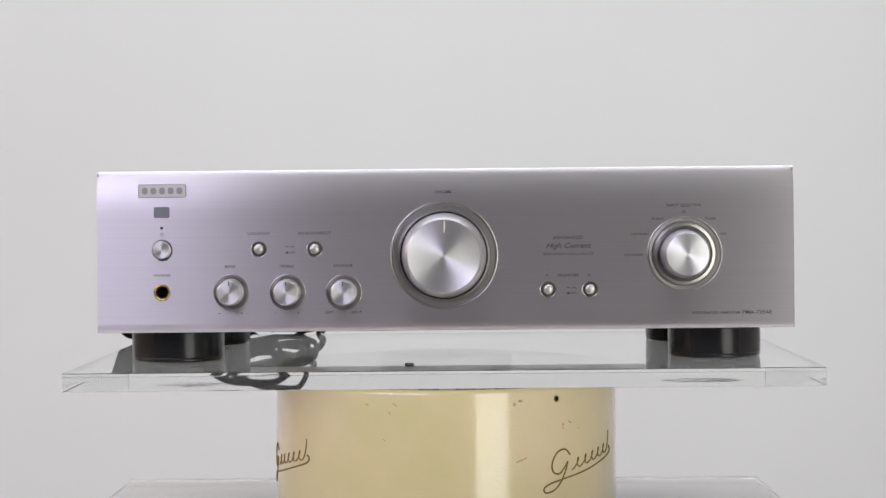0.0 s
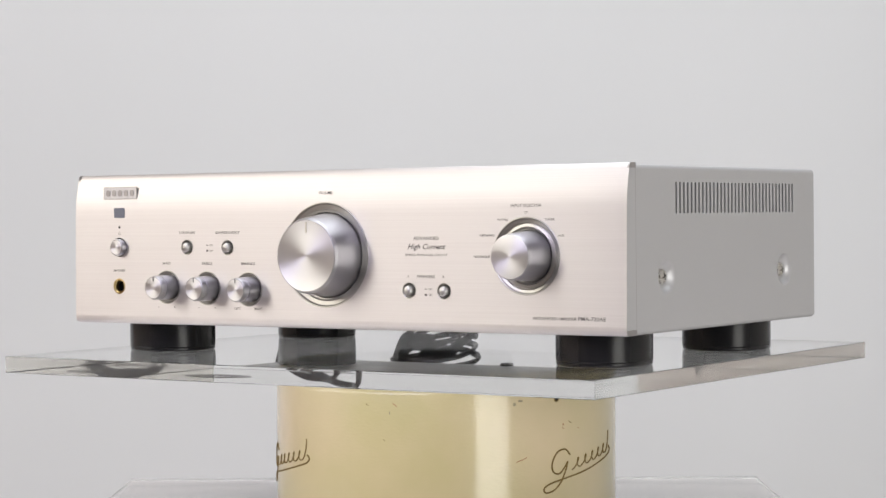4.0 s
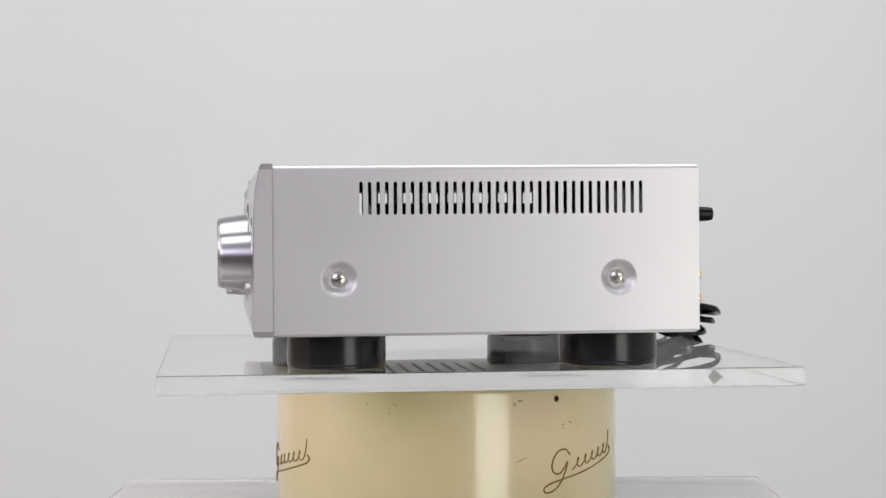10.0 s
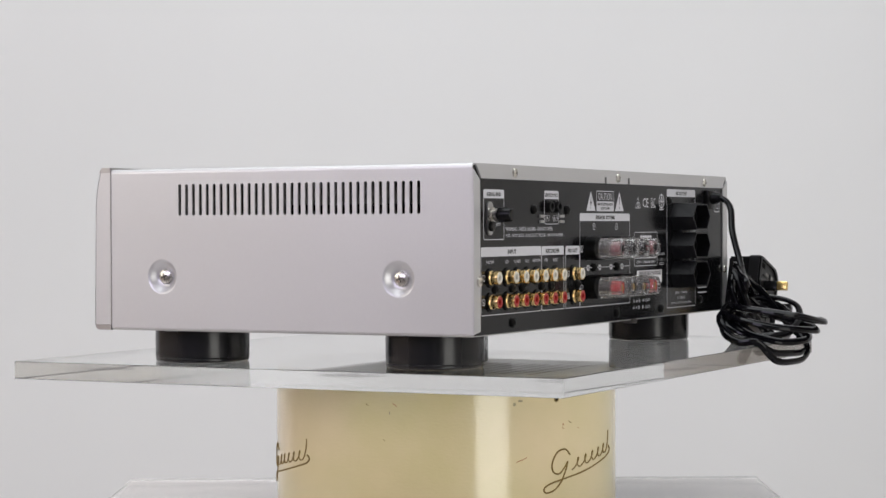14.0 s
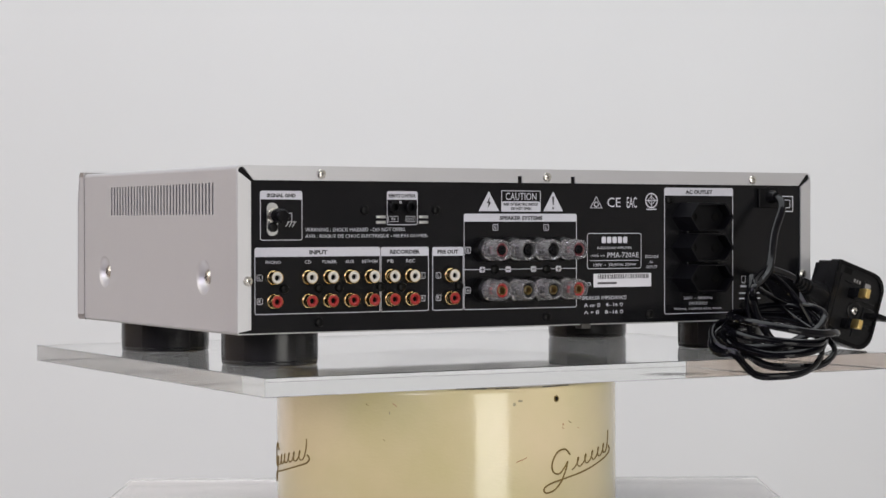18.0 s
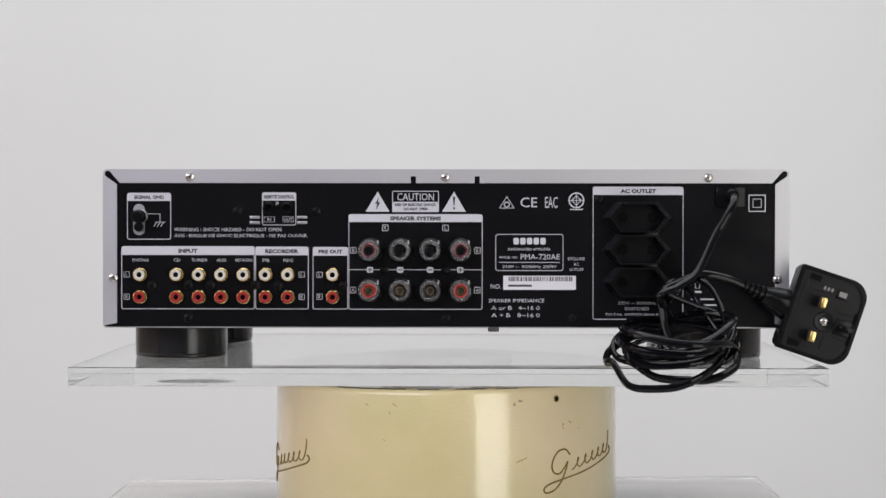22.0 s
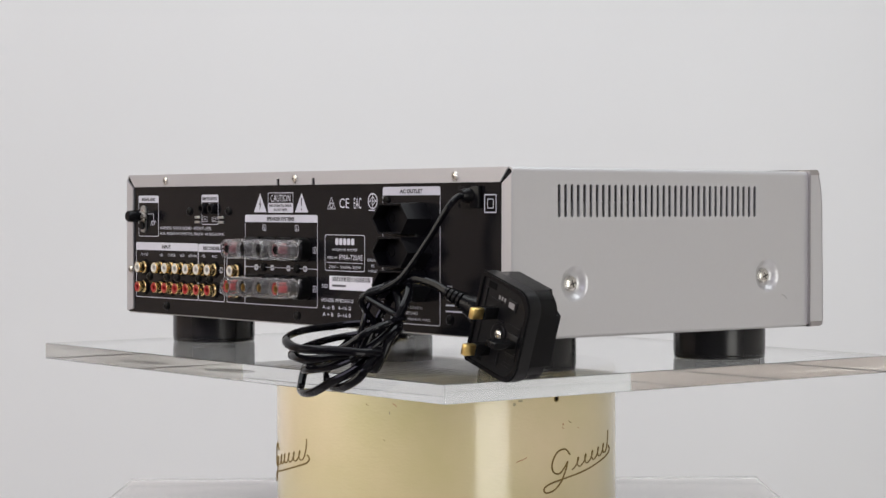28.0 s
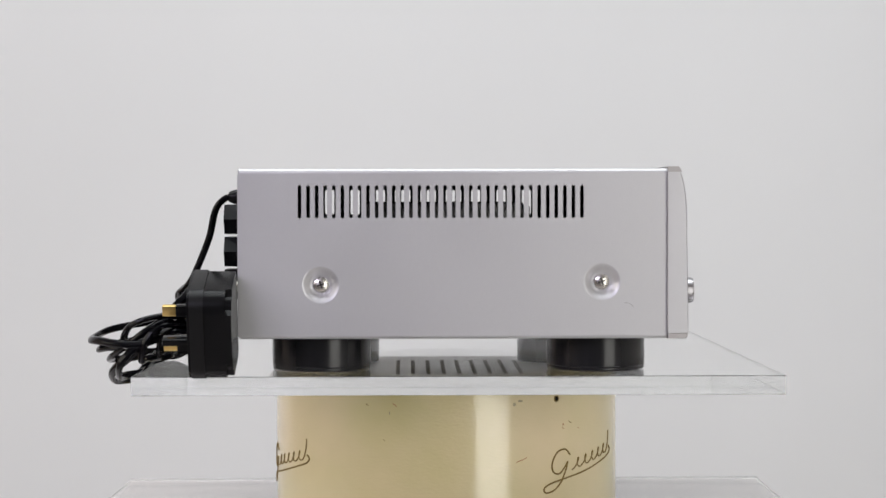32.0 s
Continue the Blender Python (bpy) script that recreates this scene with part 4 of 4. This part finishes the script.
def rear_sockets():
    # phono sockets in pairs
    for x in (191.8, 168.9, 154.9, 140.9, 126.9, 113.0, 99.0, 70.9):
        for z, ins, lab in ((54.1, white_m, "gold phono socket with white insert"), (40.1, red_m, "gold phono socket with red insert")):
            m = rm(x, z)
            s = turned("phono_socket", mm([(4.3, 0.6), (4.3, 1.4), (4.1, 1.7), (3.8, 1.9), (3.7, 2.3), (3.9, 2.5), (3.9, 6.0), (3.8, 6.3), (3.65, 6.4), (3.5, 6.1)]), m, gold_m, amp, lab, 32, False)
            turned("collar", mm([(5.6, 0), (5.6, 0.9), (4.5, 1.0)]), m, plastic_m, s, "", 28, False)
            turned("insert", mm([(3.6, 5.8), (3.4, 6.3), (3.1, 6.7), (2.2, 6.7), (1.7, 6.3), (1.65, 2.0)]), m, ins, s, "", 28, False)
            turned("bore", mm([(1.7, 4.5), (0, 4.5)]), m, hole_m, s, "", 16)
    # speaker terminals
    for z, plugged in ((69.6, True), (44.7, False)):
        for k, x in enumerate((47.4, 28.4, 9.6, -9.3)):
            m = rm(x, z)
            red = k in (0, 3)
            # knurled clear cap with a hollow front
            bm = lathe(fresh(), mm([(4.6, 9.4), (6.3, 9.4), (6.6, 9.8), (6.6, 15.6), (6.1, 16.0), (6.1, 16.8), (6.6, 17.2), (6.5, 22.0), (6.2, 24.4), (5.7, 25.2), (5.1, 25.2), (4.6, 24.7), (4.4, 23.8), (4.4, 10.4), (4.5, 9.4)]), m, 96, False)
            back = m.inverted()
            for v in bm.verts:
                q = back @ v.co
                if 0.0095 < q.z < 0.0245 and q.to_2d().length > 0.0059:
                    f = 1 - 0.06 * max(0.0, math.cos(16 * math.atan2(q.y, q.x))) ** 2
                    v.co = m @ Vector((q.x * f, q.y * f, q.z))
            cap = part("terminal", bm, clear_m, amp, "clear screw terminal with " + ("red" if red else "black") + " core")
            cap.visible_shadow = False
            turned("base_nut", mm([(7.6, 0.0), (7.6, 7.6), (7.0, 8.4), (6.3, 8.8), (5.8, 9.2), (3.0, 9.3)]), m, black_screw_m, cap, "black round base of the terminal", 28, False)
            turned("post", mm([(2.6, 9.0), (2.6, 11.0), (4.3, 11.2), (4.3, 14.8), (3.0, 15.2), (2.6, 18.4)]), m, slot_steel_m, cap, "dark metal post inside the cap", 24, False)
            core_m = red_m if red and not plugged else dark_red_m if red else plastic_m
            turned("core", mm([(3.0, 17.3), (4.2, 17.5), (4.2, 22.6), (4.0, 23.2), (3.3, 23.0), (3.0, 22.4), (2.9, 19.2), (2.0, 19.0)]), m, core_m, cap, "", 36, False)
            if plugged:
                turned("stopper", mm([(2.8, 22.0), (2.8, 23.6), (2.5, 23.9), (2.0, 23.8), (1.8, 23.2), (1.3, 23.2), (1.0, 24.0), (0, 24.2)]), m, plastic_m, cap, "black plug in the terminal", 24)
            else:
                turned("contact", mm([(2.7, 18.6), (2.7, 22.9), (2.55, 23.2), (2.25, 23.2), (2.1, 22.8), (1.9, 17.8)]), m, bronze_m, cap, "gold ringed contact", 28, False)
                turned("contact_bore", mm([(2.6, 18.2), (2.0, 18.0), (0, 18.0)]), m, slot_steel_m, cap, "", 16)
            part("solder_tab", box(bmesh.new(), 0.0046, 0.0056, 0.0030, 0.0062, 0.0065, 0.0090, 0.0003, m), zinc_m, cap, "bright metal tab", smooth=False)
    # signal ground post
    gp = part("ground_tab", plate2d(bmesh.new(), round_rect(0.0072, 0.0195, 0.0034, 7), rm(192.5, 88.6, 0.1), 0.0009), zinc_m, amp, "plated ground tab", smooth=False)
    turned("ground_screw", mm([(3.0, 0.9), (3.0, 2.6), (2.4, 3.2), (0, 3.4)]), rm(192.5, 84.0), black_screw_m, gp, "", 20)
    turned("ground_washer", mm([(4.6, 1.0), (4.6, 2.0), (3.0, 2.2), (3.0, 4.0), (4.0, 4.2), (4.0, 5.6), (2.6, 5.8)]), rm(191.6, 90.6), steel_m, gp, "plated washers on the ground post", 24)
    turned("ground_post", mm([(2.6, 5.6), (3.6, 5.8), (4.4, 6.4), (4.2, 11.5), (3.8, 14.0), (3.2, 14.6), (0, 14.8)]), rm(191.6, 90.6), plastic_m, gp, "black ground thumb nut", 24)
    # remote control sockets
    for x in (111.2, 99.6):
        s = turned("mini_socket", mm([(3.7, 0), (3.7, 3.4), (3.3, 3.8), (2.2, 3.8), (1.9, 3.2), (1.8, 0.5), (0, 0.5)]), rm(x, 95.9), plastic_m, amp, "small black remote socket", 24)
    for x in (119.8, 90.1):
        for z in (90.1, 86.8):
            part("spring_clip", box(bmesh.new(), -0.0032, 0.0032, -0.0009, 0.0009, 0, 0.0012, 0.0004, rm(x, z)), zinc_m, rear, "small metal clip")
    # black and bright screws
    for x, z in ((130.7, 94.1), (80.9, 94.1), (184.6, 47.4), (161.5, 47.6), (147.8, 47.6), (119.6, 47.6), (105.3, 47.2), (64.4, 47.4), (38.5, 57.4), (0.1, 57.1), (161.6, 27.0), (-0.2, 26.5), (-80.0, 26.6), (-96.2, 101.5), (-158.0, 30.5)):
        cross_screw(rm(x, z), 2.9, black_screw_m, rear, "black_screw")
    for x, z in ((160.5, 115.6), (0.4, 115.4), (-164.2, 115.2), (208.6, 52.2), (-207.4, 51.4)):
        cross_screw(on("rear", x * MM, z * MM, YB - 0.0002), 2.9, steel_m, cover, "screw")
    # mains outlets
    blk = part("outlet_block", box(bmesh.new(), -0.0130, 0.0130, -0.0300, 0.0300, 0, 0.0060, 0.001, rm(-119.6, 70.0)), plastic_m, amp, "black block of three mains outlets")
    for k, z in enumerate((90.2, 70.0, 49.8)):
        hexa = [(-21.8, 0), (-13.5, 9.4), (13.5, 9.4), (21.8, 0), (13.5, -9.4), (-13.5, -9.4)]
        hexa = [(a * MM, b * MM) for a, b in reversed(hexa)]
        rim = [(a * 0.82, b * 0.97) for a, b in hexa]
        inner = [(a * 0.75, b * 0.86) for a, b in hexa]
        bm = bmesh.new()
        m = rm(-119.6, z)
        lo = [bm.verts.new(m @ Vector((a, b, 0.0))) for a, b in hexa]
        hi = [bm.verts.new(m @ Vector((a, b, 0.016))) for a, b in rim]
        ih = [bm.verts.new(m @ Vector((a, b, 0.016))) for a, b in inner]
        il = [bm.verts.new(m @ Vector((a, b, 0.0068))) for a, b in inner]
        for a, b in ((lo, hi), (hi, ih), (ih, il)):
            for i in range(6):
                j = (i + 1) % 6
                bm.faces.new((a[i], a[j], b[j], b[i]))
        bmesh.ops.recalc_face_normals(bm, faces=bm.faces)
        part("outlet", bm, outlet_m, blk, smooth=False)
        part("outlet_floor", plate2d(bmesh.new(), [(a * 0.995, b * 0.995) for a, b in reversed(inner)], rm(-119.6, z, 6.4), 0.0004), outlet_m, blk, smooth=False)
        for dx in (-9.3, 9.3):
            turned("pin_hole", mm([(3.2, 6.8), (3.1, 7.3), (2.7, 7.3), (2.6, 6.85), (0, 6.84)]), rm(-119.6 + dx, z), hole_m, blk, "", 20)
    # cord inlet
    part("cord_inlet", box(bmesh.new(), -0.0092, 0.0092, -0.0066, 0.0066, 0, 0.003, 0.0008, rm(-178.1, 103.0)), plastic_m, amp, "black moulded cord inlet")
    turned("cord_grommet", mm([(4.6, 3.0), (4.2, 6.0), (3.0, 9.0), (0, 9.0)]), rm(-178.6, 104.0), plastic_m, amp, "", 20)
    # small latch under the rear edge
    part("latch", box(bmesh.new(), -0.0335, -0.0265, 0.118, 0.1262, 0.0185, 0.0215, 0.0006), slot_steel_m, amp, "small metal latch under the rear edge")


rear_sockets()

# ---------------------------------------------------------------- mains cord and plug


def plug_outline(k):
    """The plug's face: nearly square corners where the cord enters, wide round ones opposite."""
    w, h = 0.0220 + k, 0.0268 + k
    pts = []
    for cx, cy, a0, r in ((w, h, 0, 0.0115), (-w, h, 90, 0.0022), (-w, -h, 180, 0.0022), (w, -h, 270, 0.0115)):
        ox, oy = cx - math.copysign(r, cx), cy - math.copysign(r, cy)
        pts += [(ox + r * math.cos(radians(a0 + 90 * i / 7)), oy + r * math.sin(radians(a0 + 90 * i / 7))) for i in range(8)]
    return pts


def mains_cord():
    rnd = random.Random(11)
    pts = [(-0.1786, 0.1300, 0.1040), (-0.1787, 0.1365, 0.1030), (-0.1765, 0.1425, 0.0960), (-0.1660, 0.1475, 0.0790), (-0.1540, 0.1575, 0.0570), (-0.1420, 0.1640, 0.0485), (-0.1300, 0.1700, 0.0420)]
    # loops of the tangle, in millimetres: centre, half-axis towards the sockets, half-axis outwards and down
    loops = [((-130, 186, 6), (33, 3, 2), (0, 20, -16)), ((-152, 174, 20), (22, 4, 6), (-4, 15, -31)), ((-138, 192, 22), (33, 8, 5), (-8, 30, -3)), ((-138, 182, 9), (39, 8, 3), (-8, 17, -15)),
             ((-136, 188, 17), (31, 5, 2), (-6, 28, -6)), ((-146, 172, 24), (15, 6, 14), (-6, 12, -24)), ((-140, 185, 12), (28, 3, 0), (0, 24, -9)), ((-140, 180, 20), (30, 2, -6), (2, 18, -12))]
    loops = [[Vector(v) * MM for v in lp] for lp in loops]
    for c, e1, e2 in loops:
        c += Vector((-0.0007, -0.0022, 0))
        e1 *= 0.95
        e1.y -= 0.64 * e1.x
        e2.x += 0.67 * e2.y
    n = 14
    for k, lp in enumerate(loops):
        for i in range(n):
            f = i / n
            g = max(0.0, (f - 0.6) / 0.4)
            g = g * g * (3 - 2 * g)
            c, e1, e2 = [a.lerp(b, g) for a, b in zip(lp, loops[min(k + 1, len(loops) - 1)])]
            a = 2 * math.pi * f - radians(80)
            p = c + e1 * math.cos(a) + e2 * math.sin(a) + Vector([rnd.uniform(-0.0008, 0.0008) for _ in range(3)])
            if p.y < 0.1896:
                p.z = max(p.z, 0.0030 + 0.002 * (k % 3))
            pts.append(p)
    pts += [(-0.1345, 0.1680, 0.0446), (-0.1427, 0.1605, 0.0503), (-0.1515, 0.1560, 0.0539), (-0.1602, 0.1520, 0.0552), (-0.1745, 0.1490, 0.0520), (-0.1845, 0.1480, 0.0479), (-0.1960, 0.1450, 0.0430)]
    part("mains_cord", tube(bmesh.new(), spline(pts, 8), 0.0027, 12, 0.70), cord_m, amp, "coiled glossy black mains cord")
    # plug
    m = on("rear", -0.2322, 0.0295, 0.1266) @ pose(0, 0, 0, 0, 0, -18.5)
    bm = bmesh.new()
    plate2d(bm, plug_outline(-0.0004), m, 0.0158)
    bm.faces.new([v for v in bm.verts if abs((m.inverted() @ v.co).z) < 1e-6][::-1])
    bmesh.ops.bevel(bm, geom=[e for e in bm.edges if all(abs((m.inverted() @ v.co).z) < 1e-6 for v in e.verts)], offset=0.0036, segments=4, affect="EDGES")
    plug = part("mains_plug", bm, plastic_m, amp, "black three-pin mains plug with brass pins")
    bm = bmesh.new()
    plate2d(bm, plug_outline(0.0003), m @ pose(0, 0, 0.0158), 0.0080)
    bmesh.ops.bevel(bm, geom=[e for e in bm.edges if len(e.link_faces) == 2 and e.calc_face_angle() > 1.0], offset=0.0008, segments=2, affect="EDGES")
    part("pin_face", bm, face_plastic_m, plug)
    bm = bmesh.new()
    ring = [[bm.verts.new(m @ Vector((x, y, z))) for x, y in plug_outline(q)] for q, z in ((-0.0002, 0.0236), (-0.0002, 0.0252), (-0.0022, 0.0252), (-0.0022, 0.0236))]
    for a, b in zip(ring, ring[1:]):
        for i in range(len(a)):
            j = (i + 1) % len(a)
            bm.faces.new((a[i], a[j], b[j], b[i]))
    part("rim", bm, plastic_m, plug, smooth=False)
    part("fuse_cover", box(bmesh.new(), 0.0030, 0.0112, 0.0130, 0.0192, 0.0236, 0.0246, 0.0005, m), face_plastic_m, plug)
    part("fuse_window", box(bmesh.new(), 0.0048, 0.0096, 0.0146, 0.0178, 0.0246, 0.0248, 0.0, m), slot_m, plug, "small grey fuse window", smooth=False)
    part("earth_boss", box(bmesh.new(), 0.0085, 0.0185, -0.0085, 0.0020, 0.0236, 0.0250, 0.0008, m), face_plastic_m, plug)
    turned("screw_boss", mm([(6.4, 23.6), (6.2, 24.6), (5.6, 24.9), (3.4, 24.7), (3.2, 23.7), (0, 23.7)]), m @ pose(0.0012, -0.0030, 0), face_plastic_m, plug, "", 32)
    for x0, x1, y0, y1 in ((-0.0155, -0.0085, 0.0195, 0.0232), (-0.0165, -0.0088, -0.0228, -0.0190), (0.0178, 0.0208, 0.0010, 0.0080), (0.0178, 0.0208, -0.0130, -0.0045)):
        part("corner_recess", box(bmesh.new(), x0, x1, y0, y1, 0.0236, 0.0240, 0.0, m), hole_m, plug, smooth=False)
    for x0, x1, y0, y1 in ((-0.0172, -0.0150, -0.0180, 0.0190), (0.0035, 0.0048, -0.0200, -0.0100), (0.0060, 0.0175, 0.0048, 0.0058), (-0.0120, -0.0020, 0.0140, 0.0150), (0.0090, 0.0175, -0.0108, -0.0100), (-0.0020, 0.0030, 0.0040, 0.0052)):
        part("face_rib", box(bmesh.new(), x0, x1, y0, y1, 0.0236, 0.0245, 0.0002, m), face_plastic_m, plug, smooth=False)
    for k in range(7):
        part("moulded_mark", box(bmesh.new(), -0.0105 + 0.0022 * k, -0.0092 + 0.0022 * k, -0.0212 + 0.0012 * (k % 2), -0.0196 + 0.0012 * (k % 2), 0.0236, 0.0240, 0.0, m), face_plastic_m, plug, smooth=False)
    for k in range(4):
        part("moulded_mark", box(bmesh.new(), 0.0090, 0.0160, -0.0190 + 0.0022 * k, -0.0180 + 0.0022 * k, 0.0236, 0.0240, 0.0, m), face_plastic_m, plug, smooth=False)
    for dy in (-0.0139, 0.0077):
        part("pin_sleeve", box(bmesh.new(), -0.0075, -0.0031, dy - 0.0034, dy + 0.0034, 0.0236, 0.0340, 0.0005, m), plastic_m, plug)
        part("pin", box(bmesh.new(), -0.0072, -0.0034, dy - 0.0032, dy + 0.0032, 0.0338, 0.0418, 0.0007, m), brass_m, plug, "brass pin tip")
    part("earth_pin", box(bmesh.new(), 0.0095, 0.0175, -0.0055, -0.0015, 0.0236, 0.0400, 0.0007, m), plastic_m, plug, "black earth pin")
    cross_screw(m @ pose(0.0012, -0.0030, 0.0240), 2.6, steel_m, plug, "screw")
    for dx in (-0.0046, -0.0022, 0.0002):
        part("fuse_mark", box(bmesh.new(), dx - 0.0006, dx + 0.0007, 0.0158, 0.0180, 0.0236, 0.0240, 0, m), slot_m, plug, smooth=False)
    # ribbed strain relief
    a, b = Vector((-0.1835, 0.1482, 0.0482)), Vector((-0.2125, 0.1405, 0.0355))
    q = (b - a).to_track_quat("Z", "Y").to_matrix().to_4x4()
    q.translation = a
    prof = []
    for i in range(4):
        h0 = 3.4 * i
        r = 3.6 + 0.5 * i
        prof += [(r, h0), (r, h0 + 2.0), (r - 1.3, h0 + 2.2), (r - 1.3, h0 + 3.2)]
    turned("strain_relief", mm(prof + [(5.6, 13.8), (6.2, 17.0), (8.0, 22.0), (9.4, 27.0), (9.8, 32.0)]), q, plastic_m, plug, "", 20)


mains_cord()

# ---------------------------------------------------------------- the turning
TURN = [(0.0, -0.35), (1.0, -9.15), (2.0, -17.35), (3.0, -25.65), (3.5, -29.75), (5.5, -46.60), (6.0, -50.85), (7.0, -59.08), (8.0, -67.28), (9.0, -75.45), (10.0, -83.75), (11.0, -92.14), (12.0, -100.40),
        (13.0, -108.68), (14.0, -116.98), (14.5, -120.98), (16.5, -137.50), (17.0, -141.63), (18.0, -149.79), (19.0, -158.08), (19.6, -163.1), (20.0, -166.34), (20.1, -166.60), (20.3, -166.68), (20.4, -166.95), (20.5, -167.73), (21.0, -172.05),
        (22.0, -180.38), (23.0, -188.60), (24.0, -197.04), (25.0, -205.48), (25.5, -209.65), (27.5, -226.72), (28.0, -231.10), (29.0, -239.65), (29.2, -241.6), (29.4, -244.4), (29.5, -246.05), (29.6, -248.6), (29.7, -250.5), (29.8, -252.3), (29.9, -253.3),
        (30.0, -253.50), (30.2, -253.75), (30.5, -255.96), (31.0, -260.56), (31.5, -264.55), (32.0, -268.98)]
TILT = Matrix.Rotation(radians(0.1615), 4, "X") @ Matrix.Rotation(radians(-0.2997), 4, "Y")


def turning(deg):
    """The pose of what stands on the turning plate, which leans a little."""
    return Matrix.Translation((0, 0, EYE_Z)) @ Matrix.Rotation(radians(deg), 4, "Z") @ TILT @ Matrix.Translation((0, 0, -PLATE_DROP))


def motions():
    rows = [(t, turning(a)) for t, a in TURN]
    walk(amp, rows)
    walk(plate, rows)


motions()
